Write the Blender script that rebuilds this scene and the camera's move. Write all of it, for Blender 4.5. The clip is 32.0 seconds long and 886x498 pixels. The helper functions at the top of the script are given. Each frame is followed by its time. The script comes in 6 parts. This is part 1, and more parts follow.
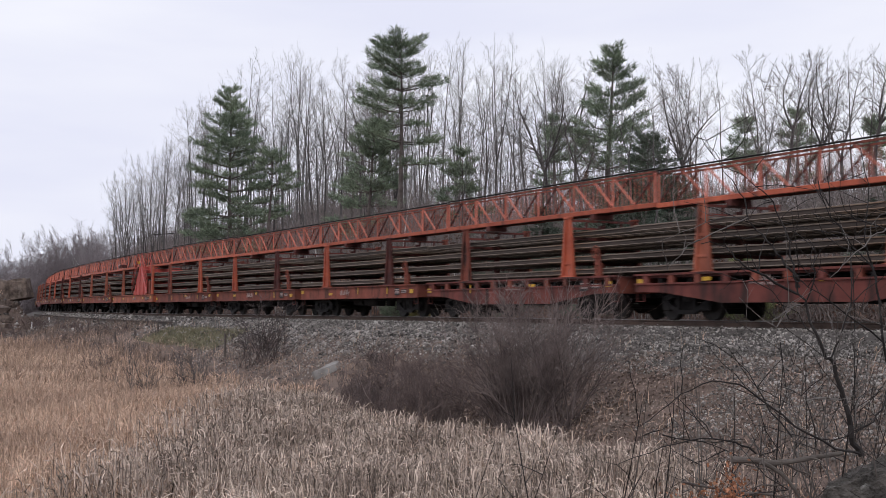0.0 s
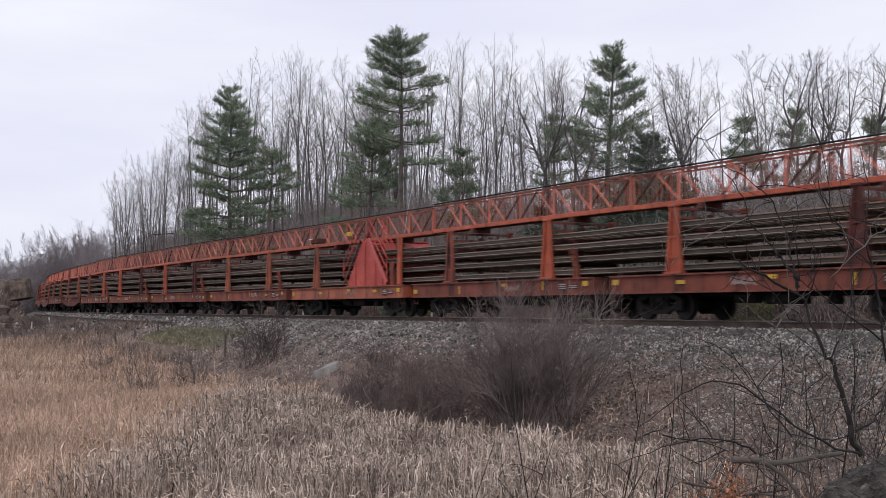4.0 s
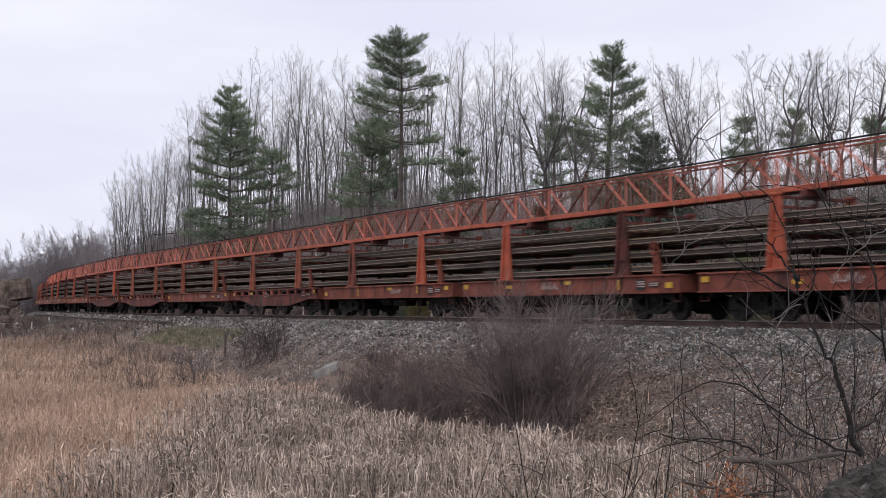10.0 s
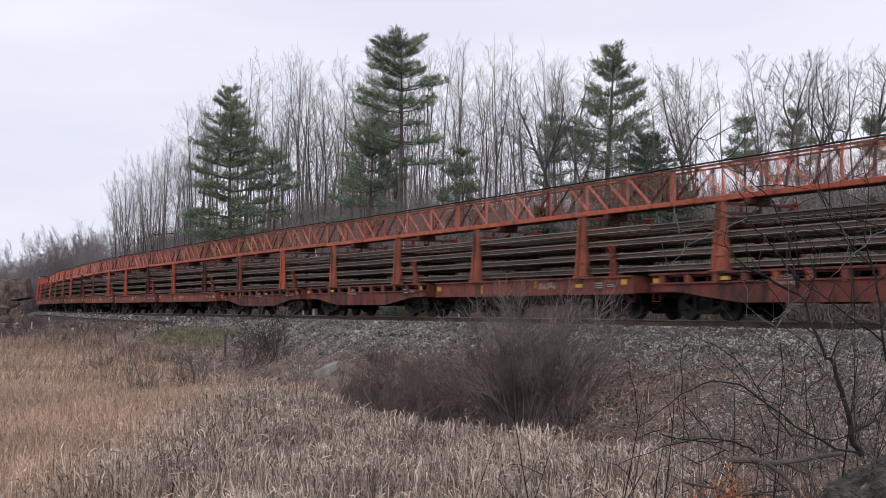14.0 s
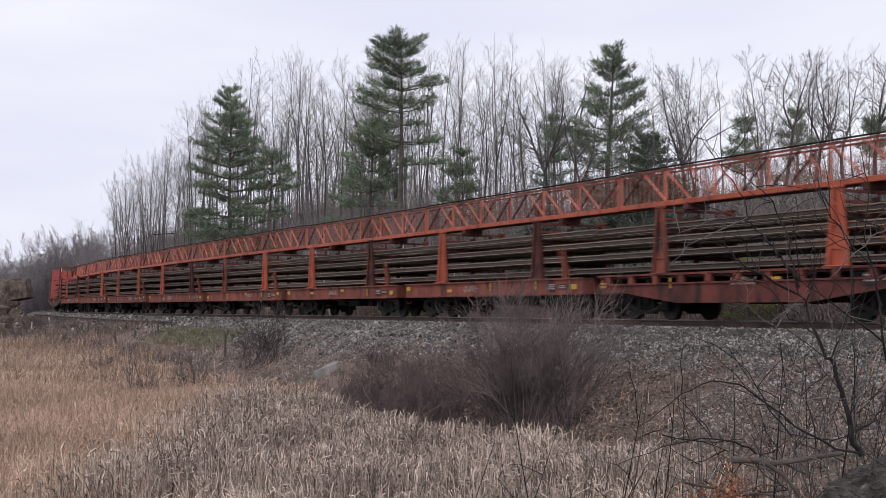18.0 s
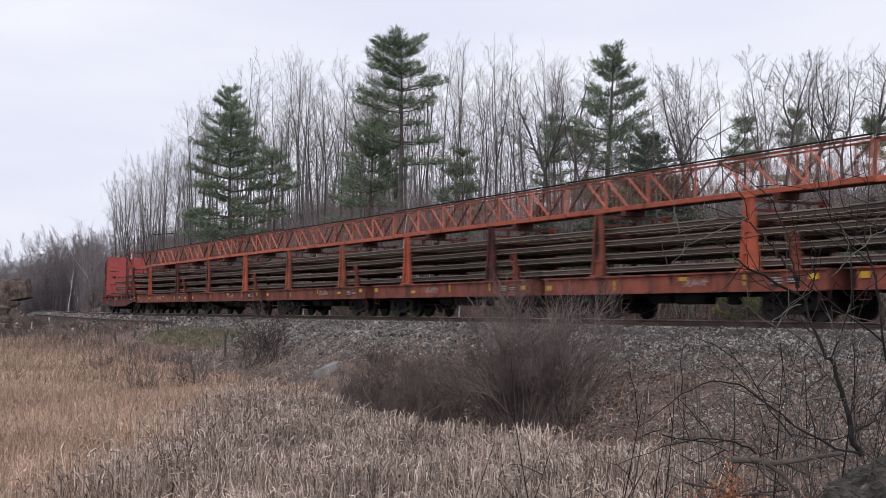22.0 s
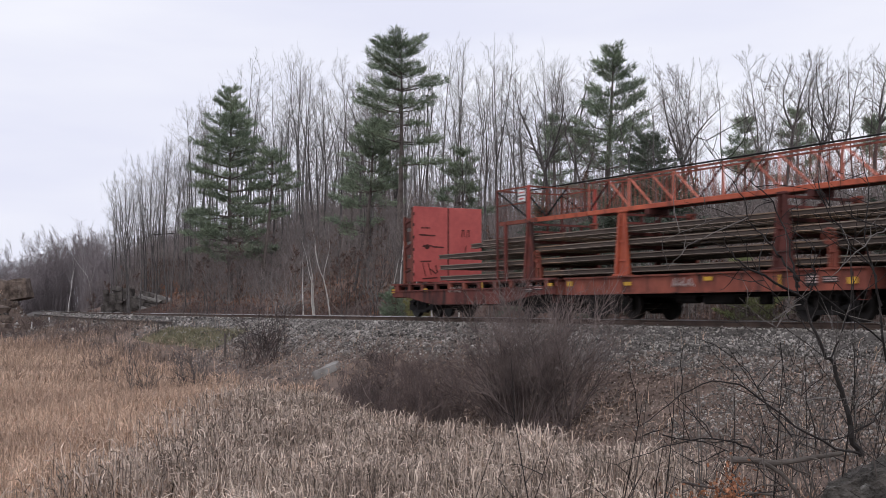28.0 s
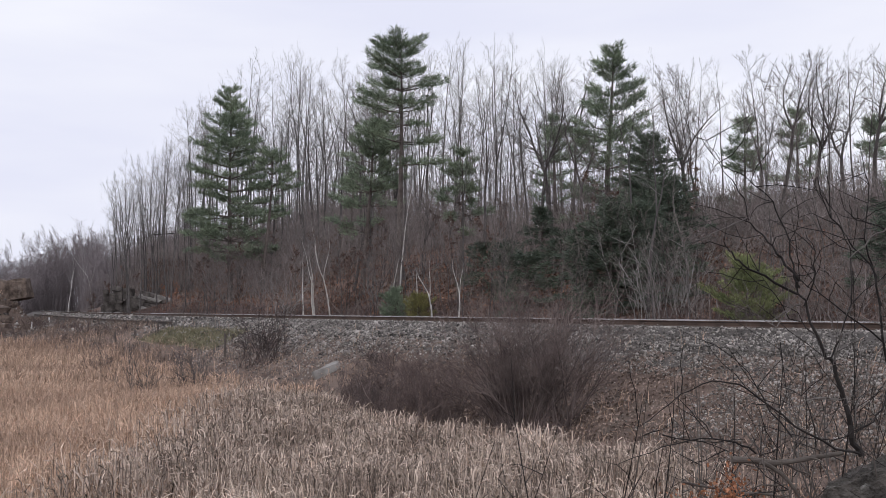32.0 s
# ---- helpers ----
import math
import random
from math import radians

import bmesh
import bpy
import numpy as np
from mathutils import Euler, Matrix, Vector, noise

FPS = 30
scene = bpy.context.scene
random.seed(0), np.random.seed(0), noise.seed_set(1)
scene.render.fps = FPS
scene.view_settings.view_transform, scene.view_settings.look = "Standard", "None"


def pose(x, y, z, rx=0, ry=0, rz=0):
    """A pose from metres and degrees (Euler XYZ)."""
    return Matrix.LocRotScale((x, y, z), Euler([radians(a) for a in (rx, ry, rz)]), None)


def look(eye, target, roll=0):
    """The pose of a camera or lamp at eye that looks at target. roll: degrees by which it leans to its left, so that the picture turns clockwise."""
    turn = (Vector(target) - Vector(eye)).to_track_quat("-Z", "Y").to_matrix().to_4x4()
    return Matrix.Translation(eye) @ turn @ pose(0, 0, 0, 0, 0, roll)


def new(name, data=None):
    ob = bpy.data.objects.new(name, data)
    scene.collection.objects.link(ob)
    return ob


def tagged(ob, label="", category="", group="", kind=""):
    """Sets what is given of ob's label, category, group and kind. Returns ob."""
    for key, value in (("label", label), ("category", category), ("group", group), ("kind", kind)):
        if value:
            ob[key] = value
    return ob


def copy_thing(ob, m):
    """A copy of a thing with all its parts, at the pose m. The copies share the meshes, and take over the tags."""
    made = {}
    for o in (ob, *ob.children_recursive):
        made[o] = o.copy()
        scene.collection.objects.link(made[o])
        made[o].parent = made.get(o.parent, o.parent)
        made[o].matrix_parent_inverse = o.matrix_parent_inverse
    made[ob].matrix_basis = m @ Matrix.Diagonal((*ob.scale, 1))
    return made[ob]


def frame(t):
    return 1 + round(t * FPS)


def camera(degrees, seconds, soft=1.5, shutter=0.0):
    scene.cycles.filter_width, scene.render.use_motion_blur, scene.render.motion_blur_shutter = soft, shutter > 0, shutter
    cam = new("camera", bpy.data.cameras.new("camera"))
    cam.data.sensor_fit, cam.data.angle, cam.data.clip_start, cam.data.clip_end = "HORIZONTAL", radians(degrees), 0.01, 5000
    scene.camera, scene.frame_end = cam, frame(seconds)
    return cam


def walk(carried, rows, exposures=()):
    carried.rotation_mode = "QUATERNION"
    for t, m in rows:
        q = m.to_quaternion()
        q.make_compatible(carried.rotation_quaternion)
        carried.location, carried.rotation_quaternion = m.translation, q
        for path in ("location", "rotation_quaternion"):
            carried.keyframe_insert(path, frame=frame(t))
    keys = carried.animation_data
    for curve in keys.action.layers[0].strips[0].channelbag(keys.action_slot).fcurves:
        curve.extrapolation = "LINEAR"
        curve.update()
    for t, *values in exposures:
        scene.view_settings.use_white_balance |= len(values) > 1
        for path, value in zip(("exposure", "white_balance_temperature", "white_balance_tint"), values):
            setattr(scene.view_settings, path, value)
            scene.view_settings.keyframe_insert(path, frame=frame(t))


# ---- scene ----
cam = camera(40.95, 32.0, soft=0.8, shutter=0.5)
EYE = Vector((0.0, -23.6, 0.33))
AIM = look(EYE, EYE + Vector((-0.8763, 0.4818, 0.0505)))
walk(cam, [(0.0, AIM), (32.0, AIM)], [(0.0, 0.04), (32.0, 0.04)])

# ---- world and light: an even, bright overcast sky ----
world = bpy.data.worlds.new("overcast")
scene.world = world
world.use_nodes = True
wn, wl = world.node_tree.nodes, world.node_tree.links
wn.clear()
sky = wn.new("ShaderNodeTexSky")
sky.sky_type, sky.sun_disc = "NISHITA", False
sky.sun_elevation, sky.sun_rotation = radians(42), radians(200)
sky_gain = wn.new("ShaderNodeVectorMath")
sky_gain.operation = "SCALE"
sky_gain.inputs["Scale"].default_value = 0.1
wl.new(sky.outputs[0], sky_gain.inputs[0])
wtex = wn.new("ShaderNodeTexCoord")
wmap = wn.new("ShaderNodeMapping")
wmap.inputs["Scale"].default_value = (1.0, 1.0, 5.0)
wl.new(wtex.outputs["Generated"], wmap.inputs[0])
cloud = wn.new("ShaderNodeTexNoise")
cloud.inputs["Scale"].default_value, cloud.inputs["Detail"].default_value = 1.6, 5.0
wl.new(wmap.outputs[0], cloud.inputs["Vector"])
cramp = wn.new("ShaderNodeValToRGB")
cramp.color_ramp.elements[0].position, cramp.color_ramp.elements[0].color = 0.38, (0.785, 0.80, 0.945, 1)
cramp.color_ramp.elements[1].position, cramp.color_ramp.elements[1].color = 0.62, (0.925, 0.933, 1.01, 1)
wl.new(cloud.outputs[0], cramp.inputs[0])
wmix = wn.new("ShaderNodeMix")
wmix.data_type = "RGBA"
wmix.inputs[0].default_value = 0.96
wl.new(sky_gain.outputs[0], wmix.inputs[6])
wl.new(cramp.outputs[0], wmix.inputs[7])
wbg = wn.new("ShaderNodeBackground")
wbg.inputs[1].default_value = 1.0
wl.new(wmix.outputs[2], wbg.inputs[0])
wout = wn.new("ShaderNodeOutputWorld")
wl.new(wbg.outputs[0], wout.inputs[0])

sun = new("sun", bpy.data.lights.new("sun", "SUN"))
sun.data.energy, sun.data.angle, sun.data.color = 0.7, radians(25), (1.0, 0.97, 0.92)
sun.matrix_world = look((0, 0, 50), (-25, 28, 10))

# ---- materials ----
MATS = {}


def mat(name, dark, light, scale=4.0, rough=0.85, bump=0.2, fine=6.0, metal=0.0, dirt=None, dirt_at=0.55, random_tone=0.0, island=0.0, dist=0.02, spec=0.3, streak=False):
    """A surface with two scales of mottling, optional stains, and fine relief."""
    m = bpy.data.materials.new(name)
    m.use_nodes = True
    n, l = m.node_tree.nodes, m.node_tree.links
    b = n["Principled BSDF"]
    b.inputs["Roughness"].default_value, b.inputs["Metallic"].default_value = rough, metal
    b.inputs["Specular IOR Level"].default_value = spec
    tc = n.new("ShaderNodeTexCoord")
    a = n.new("ShaderNodeTexNoise")
    a.inputs["Scale"].default_value, a.inputs["Detail"].default_value = scale, 5.0
    l.new(tc.outputs["Object"], a.inputs["Vector"])
    r = n.new("ShaderNodeValToRGB")
    r.color_ramp.elements[0].position, r.color_ramp.elements[0].color = 0.32, (*dark, 1)
    r.color_ramp.elements[1].position, r.color_ramp.elements[1].color = 0.68, (*light, 1)
    l.new(a.outputs[0], r.inputs[0])
    f = n.new("ShaderNodeTexNoise")
    f.inputs["Scale"].default_value, f.inputs["Detail"].default_value = scale * fine, 4.0
    l.new(tc.outputs["Object"], f.inputs["Vector"])
    col = r.outputs[0]
    if dirt:
        d = n.new("ShaderNodeTexNoise")
        d.inputs["Scale"].default_value, d.inputs["Detail"].default_value = scale * 0.6, 8.0
        mp = n.new("ShaderNodeMapping")
        mp.inputs["Location"].default_value = (7.3, 1.7, 4.1)
        if streak:
            # rust runs down from the seams
            mp.inputs["Scale"].default_value = (4.0, 4.0, 0.7)
        l.new(tc.outputs["Object"], mp.inputs[0])
        l.new(mp.outputs[0], d.inputs["Vector"])
        dr = n.new("ShaderNodeMapRange")
        dr.inputs[1].default_value, dr.inputs[2].default_value = dirt_at, dirt_at + 0.14
        l.new(d.outputs[0], dr.inputs[0])
        mx = n.new("ShaderNodeMix")
        mx.data_type = "RGBA"
        l.new(dr.outputs[0], mx.inputs[0])
        l.new(col, mx.inputs[6])
        mx.inputs[7].default_value = (*dirt, 1)
        col = mx.outputs[2]
    hs = n.new("ShaderNodeHueSaturation")
    l.new(col, hs.inputs["Color"])
    vr = n.new("ShaderNodeMapRange")
    vr.inputs[3].default_value, vr.inputs[4].default_value = 0.8, 1.2
    l.new(f.outputs[0], vr.inputs[0])
    val = vr.outputs[0]
    for amount, node, socket in ((random_tone, "ShaderNodeObjectInfo", "Random"), (island, "ShaderNodeNewGeometry", "Random Per Island")):
        if amount:
            o = n.new(node)
            rr = n.new("ShaderNodeMapRange")
            rr.inputs[3].default_value, rr.inputs[4].default_value = 1 - amount, 1 + amount
            l.new(o.outputs[socket], rr.inputs[0])
            mu = n.new("ShaderNodeMath")
            mu.operation = "MULTIPLY"
            l.new(val, mu.inputs[0])
            l.new(rr.outputs[0], mu.inputs[1])
            val = mu.outputs[0]
    l.new(val, hs.inputs["Value"])
    l.new(hs.outputs[0], b.inputs["Base Color"])
    if bump:
        bp = n.new("ShaderNodeBump")
        bp.inputs["Strength"].default_value, bp.inputs["Distance"].default_value = bump, dist
        l.new(f.outputs[0], bp.inputs["Height"])
        l.new(bp.outputs[0], b.inputs["Normal"])
    MATS[name] = m
    return m


RED = mat("red_paint", (0.34, 0.050, 0.040), (0.46, 0.082, 0.064), 1.6, 0.6, 0.08, dirt=(0.10, 0.035, 0.028), dirt_at=0.6, random_tone=0.12, streak=True)
ORANGE = mat("orange_red_paint", (0.33, 0.074, 0.042), (0.50, 0.120, 0.062), 1.1, 0.6, 0.08, dirt=(0.13, 0.042, 0.030), dirt_at=0.55, random_tone=0.12, streak=True)
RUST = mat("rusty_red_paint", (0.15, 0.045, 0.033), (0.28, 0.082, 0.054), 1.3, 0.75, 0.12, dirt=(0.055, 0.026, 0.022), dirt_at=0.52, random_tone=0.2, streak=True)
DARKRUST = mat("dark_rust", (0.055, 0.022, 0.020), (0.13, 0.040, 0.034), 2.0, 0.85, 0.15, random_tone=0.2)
PINK = mat("faded_red_paint", (0.43, 0.088, 0.082), (0.53, 0.118, 0.105), 0.8, 0.6, 0.05, dirt=(0.40, 0.070, 0.06), dirt_at=0.62)
IRON = mat("black_iron", (0.008, 0.0075, 0.0075), (0.022, 0.019, 0.018), 3.0, 0.8, 0.2)
WHEEL = mat("wheel_steel", (0.012, 0.011, 0.01), (0.035, 0.03, 0.028), 3.0, 0.6, 0.1, metal=0.4)
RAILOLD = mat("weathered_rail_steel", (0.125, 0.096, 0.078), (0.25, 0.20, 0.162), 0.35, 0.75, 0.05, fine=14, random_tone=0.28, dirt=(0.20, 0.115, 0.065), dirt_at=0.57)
RAILWEB = mat("rusty_rail_web", (0.06, 0.042, 0.035), (0.11, 0.075, 0.06), 2.0, 0.85, 0.1)
# Worn steel; the gloss of the sky on it is put into the pale grey.
RAILTOP = mat("worn_rail_head_sky_gloss", (0.48, 0.47, 0.47), (0.64, 0.63, 0.63), 1.0, 0.5, 0.0, metal=0.15)
YELLOW = mat("yellow_reflector", (0.5, 0.28, 0.03), (0.62, 0.36, 0.04), 3.0, 0.5, 0.0)
WHITEP = mat("white_sign_paint", (0.7, 0.7, 0.7), (0.8, 0.8, 0.8), 3.0, 0.6, 0.0)
PALE = mat("faded_white_marking", (0.36, 0.25, 0.23), (0.46, 0.36, 0.34), 6.0, 0.8, 0.0)
BLACKP = mat("black_plate_paint", (0.02, 0.018, 0.018), (0.045, 0.04, 0.04), 5.0, 0.7, 0.0)
TIE = mat("creosoted_wood", (0.03, 0.024, 0.02), (0.075, 0.058, 0.048), 3.0, 0.9, 0.3, random_tone=0.3)
BALLAST = mat("ballast_bed", (0.05, 0.044, 0.040), (0.12, 0.108, 0.10), 2.2, 0.95, 0.6, fine=5, dist=0.05)
STONE = mat("crushed_stone", (0.12, 0.107, 0.098), (0.32, 0.295, 0.275), 1.5, 0.9, 0.2, island=0.8)
SOIL = mat("embankment_soil", (0.08, 0.055, 0.044), (0.18, 0.13, 0.107), 1.2, 0.95, 0.5, fine=8, dist=0.05, dirt=(0.12, 0.095, 0.08))
FIELD = mat("marsh_ground", (0.05, 0.034, 0.026), (0.11, 0.076, 0.056), 0.5, 0.95, 0.5, fine=20, dist=0.05)
LITTER = mat("leaf_litter_ground", (0.07, 0.050, 0.043), (0.165, 0.106, 0.085), 0.35, 0.95, 0.5, fine=20, dist=0.05, dirt=(0.06, 0.042, 0.034))
TURF = mat("short_green_grass", (0.15, 0.14, 0.092), (0.26, 0.243, 0.155), 1.5, 0.95, 0.4, fine=12, dist=0.03)
BARK = mat("grey_bark", (0.065, 0.059, 0.058), (0.150, 0.138, 0.134), 2.2, 0.95, 0.4, fine=8, random_tone=0.3)
TWIG = mat("grey_brown_twigs", (0.165, 0.154, 0.150), (0.30, 0.284, 0.278), 0.7, 0.95, 0.0, random_tone=0.28)
BIRCH = mat("white_birch_bark", (0.55, 0.52, 0.49), (0.74, 0.72, 0.69), 2.0, 0.8, 0.1, dirt=(0.08, 0.07, 0.065), dirt_at=0.6)
# Pine and hemlock colours are lightened: haze of the air put into them.
PINEBARK = mat("pine_bark", (0.09, 0.075, 0.068), (0.165, 0.138, 0.126), 2.5, 0.95, 0.4)
NEEDLE = mat("pine_needles", (0.1440, 0.1872, 0.1344), (0.2820, 0.3360, 0.2280), 0.5, 0.8, 0.0, fine=8, island=0.45)
NEEDLE_DARK = mat("hemlock_needles", (0.070, 0.092, 0.070), (0.135, 0.162, 0.118), 0.5, 0.8, 0.0, fine=8, island=0.4)
NEEDLE_LIGHT = mat("young_pine_needles", (0.16, 0.19, 0.085), (0.29, 0.315, 0.145), 0.8, 0.8, 0.0, fine=8, island=0.4)
REED = mat("dry_reed_blades", (0.24, 0.185, 0.152), (0.62, 0.505, 0.425), 0.6, 0.9, 0.0, fine=5, island=0.75)
STRAW = mat("dry_orange_grass", (0.37, 0.255, 0.19), (0.65, 0.47, 0.355), 0.15, 0.9, 0.0, fine=8, island=0.5)
BROWNLEAF = mat("dead_brown_leaves", (0.17, 0.075, 0.042), (0.36, 0.165, 0.092), 1.0, 0.85, 0.0, island=0.45)
LITTERLEAF = mat("fallen_leaves", (0.125, 0.068, 0.05), (0.28, 0.15, 0.10), 0.4, 0.9, 0.0, island=0.45)
BRUSH = mat("purple_brown_twigs", (0.083, 0.062, 0.058), (0.200, 0.151, 0.140), 0.8, 0.95, 0.0, island=0.3)
STEM = mat("dark_stems", (0.012, 0.01, 0.0095), (0.036, 0.03, 0.028), 4.0, 0.8, 0.3)
DEADWOOD = mat("weathered_dead_wood", (0.075, 0.062, 0.055), (0.16, 0.138, 0.122), 4.0, 0.9, 0.4)
ROCK = mat("grey_rock", (0.035, 0.030, 0.028), (0.15, 0.134, 0.124), 1.4, 0.9, 0.6, fine=4, dist=0.1, dirt=(0.23, 0.215, 0.2), dirt_at=0.62)
PALEROCK = mat("pale_boulder", (0.18, 0.168, 0.158), (0.34, 0.325, 0.31), 2.0, 0.9, 0.5, fine=7)
# Grey-purple tint: distance haze put into the colour of far trees and brush.
FARTWIG = mat("far_twigs_haze_tint", (0.165, 0.142, 0.146), (0.265, 0.234, 0.24), 0.3, 0.95, 0.0, random_tone=0.15)
KNOLLROCK = mat("brown_rock", (0.052, 0.038, 0.031), (0.19, 0.145, 0.12), 1.4, 0.9, 0.6, fine=4, dist=0.1, dirt=(0.24, 0.20, 0.175), dirt_at=0.62)
PALEBRUSH = mat("pale_dead_branches", (0.20, 0.188, 0.178), (0.36, 0.34, 0.325), 1.0, 0.95, 0.0, island=0.3)
DIMRUST = mat("faded_orange_sill", (0.22, 0.070, 0.044), (0.38, 0.118, 0.070), 1.2, 0.7, 0.1, dirt=(0.09, 0.038, 0.030), dirt_at=0.52, random_tone=0.15, streak=True)
FADED = mat("faded_pink_paint", (0.45, 0.125, 0.085), (0.6, 0.195, 0.135), 1.0, 0.7, 0.0, random_tone=0.2)
# Oak bark is lightened, with the wood's haze put into its colour.
BARKDARK = mat("dark_oak_bark", (0.065, 0.058, 0.057), (0.142, 0.126, 0.121), 2.2, 0.95, 0.4, fine=8)
FIELDTWIG = mat("dark_brush_twigs", (0.044, 0.036, 0.036), (0.118, 0.096, 0.094), 0.8, 0.95, 0.0, island=0.3)
WOODBRUSH = mat("grey_brown_brush", (0.15, 0.127, 0.120), (0.29, 0.25, 0.236), 0.5, 0.95, 0.0, island=0.35)
EMBLEAF = mat("grey_brown_litter", (0.115, 0.083, 0.068), (0.28, 0.212, 0.178), 0.6, 0.95, 0.0, island=0.5)
LICHEN = mat("lichened_rock", (0.028, 0.024, 0.021), (0.105, 0.093, 0.082), 11.0, 0.9, 0.9, fine=6, dist=0.03, dirt=(0.30, 0.29, 0.27), dirt_at=0.62)
BEECHLEAF = mat("withered_leaves", (0.095, 0.060, 0.048), (0.21, 0.130, 0.098), 0.4, 0.9, 0.0, island=0.45)
# Lightened like the oak bark: haze painted into the twigs.
OAKTWIG = mat("dark_oak_twigs", (0.115, 0.102, 0.098), (0.22, 0.197, 0.190), 1.0, 0.95, 0.0, random_tone=0.2)
RAILDARK = mat("dark_rail_steel", (0.040, 0.032, 0.029), (0.095, 0.072, 0.060), 0.5, 0.85, 0.05, fine=14, random_tone=0.3)
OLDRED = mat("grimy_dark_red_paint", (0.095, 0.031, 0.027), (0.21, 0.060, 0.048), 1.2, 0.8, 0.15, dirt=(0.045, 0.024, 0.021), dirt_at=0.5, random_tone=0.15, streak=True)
# Pale twigs; on the leaning sapling, light falling on branches put into the colour.
PALETWIG = mat("pale_and_lit_twigs", (0.085, 0.075, 0.07), (0.19, 0.172, 0.16), 3.0, 0.95, 0.0, island=0.3)
OLIVE = mat("olive_young_needles", (0.19, 0.18, 0.075), (0.32, 0.295, 0.125), 0.8, 0.8, 0.0, fine=8, island=0.4)
SHRUBSTEM = mat("grey_brown_shrub_stems", (0.086, 0.068, 0.064), (0.23, 0.183, 0.170), 1.2, 0.95, 0.0, random_tone=0.45)
SLOPELEAF = mat("pale_brown_slope_litter", (0.15, 0.108, 0.09), (0.34, 0.262, 0.222), 0.6, 0.95, 0.0, island=0.5)

# ---- mesh helpers ----
class Builder:
    """Collects plain vertices and faces of one mesh."""

    def __init__(self):
        self.v, self.f, self.m = [], [], []

    def add(self, verts, faces, mi=0):
        k = len(self.v)
        self.v.extend(verts)
        self.f.extend([tuple(k + i for i in q) for q in faces])
        self.m.extend([mi] * len(faces))

    def box(self, c, s, rz=0.0, ry=0.0, mi=0, bevel=0.0):
        hx, hy, hz = s[0] / 2, s[1] / 2, s[2] / 2
        m = pose(c[0], c[1], c[2], 0, ry, rz)
        if bevel:
            b = min(bevel, hx * 0.9, hy * 0.9, hz * 0.9)
            vs, idx = [], {}
            for sx in (-1, 1):
                for sy in (-1, 1):
                    for sz in (-1, 1):
                        for ax in range(3):
                            p = [sx * (hx - b), sy * (hy - b), sz * (hz - b)]
                            p[ax] = (sx * hx, sy * hy, sz * hz)[ax]
                            idx[sx, sy, sz, ax] = len(vs)
                            vs.append(m @ Vector(p))
            fs = [tuple(idx[sx, sy, sz, a] for a in (0, 1, 2)) for sx in (-1, 1) for sy in (-1, 1) for sz in (-1, 1)]
            ring = ((-1, -1), (1, -1), (1, 1), (-1, 1))
            for sg in (-1, 1):
                fs.append(tuple(idx[sg, a, b2, 0] for a, b2 in ring))
                fs.append(tuple(idx[a, sg, b2, 1] for a, b2 in ring))
                fs.append(tuple(idx[a, b2, sg, 2] for a, b2 in ring))
            for a in (-1, 1):
                for b2 in (-1, 1):
                    fs.append((idx[-1, a, b2, 1], idx[1, a, b2, 1], idx[1, a, b2, 2], idx[-1, a, b2, 2]))
                    fs.append((idx[a, -1, b2, 0], idx[a, 1, b2, 0], idx[a, 1, b2, 2], idx[a, -1, b2, 2]))
                    fs.append((idx[a, b2, -1, 0], idx[a, b2, 1, 0], idx[a, b2, 1, 1], idx[a, b2, -1, 1]))
            self.add([tuple(v) for v in vs], fs, mi)
            return self
        vs = [tuple(m @ Vector((x * hx, y * hy, z * hz))) for x in (-1, 1) for y in (-1, 1) for z in (-1, 1)]
        self.add(vs, [(0, 1, 3, 2), (4, 6, 7, 5), (0, 4, 5, 1), (2, 3, 7, 6), (0, 2, 6, 4), (1, 5, 7, 3)], mi)
        return self

    def beam(self, p, q, w, h, mi=0):
        """A square bar from p to q, w wide and h high."""
        p, q = Vector(p), Vector(q)
        d = (q - p).normalized()
        side = d.cross(Vector((0, 0, 1)) if abs(d.z) < 0.95 else Vector((1, 0, 0))).normalized() * (w / 2)
        up = side.cross(d).normalized() * (h / 2)
        vs = [tuple(e + a * side + b * up) for e in (p, q) for a, b in ((-1, -1), (1, -1), (1, 1), (-1, 1))]
        self.add(vs, [(3, 2, 1, 0), (4, 5, 6, 7), (0, 1, 5, 4), (1, 2, 6, 5), (2, 3, 7, 6), (3, 0, 4, 7)], mi)
        return self

    def tube(self, pts, rad, n=6, mi=0, cap=True):
        k, rings = len(self.v), len(pts)
        pts = [Vector(p) for p in pts]
        u = None
        for i, p in enumerate(pts):
            d = (pts[min(i + 1, rings - 1)] - pts[max(i - 1, 0)]).normalized()
            if u is None:
                u = d.cross(Vector((0.13, 0.31, 0.94)) if abs(d.z) < 0.8 else Vector((0.9, 0.3, 0.1)))
            u = (u - d * u.dot(d)).normalized()
            w = d.cross(u)
            for j in range(n):
                a = 2 * math.pi * j / n
                self.v.append(tuple(p + (u * math.cos(a) + w * math.sin(a)) * rad[i]))
        for i in range(rings - 1):
            for j in range(n):
                self.f.append((k + i * n + j, k + i * n + (j + 1) % n, k + (i + 1) * n + (j + 1) % n, k + (i + 1) * n + j))
                self.m.append(mi)
        if cap:
            self.f.append(tuple(k + j for j in reversed(range(n))))
            self.f.append(tuple(k + (rings - 1) * n + j for j in range(n)))
            self.m.extend([mi, mi])
        return self

    def sliver(self, p, q, r):
        """A fine twig from p to q, thinned to a point."""
        p, q = Vector(p), Vector(q)
        d = q - p
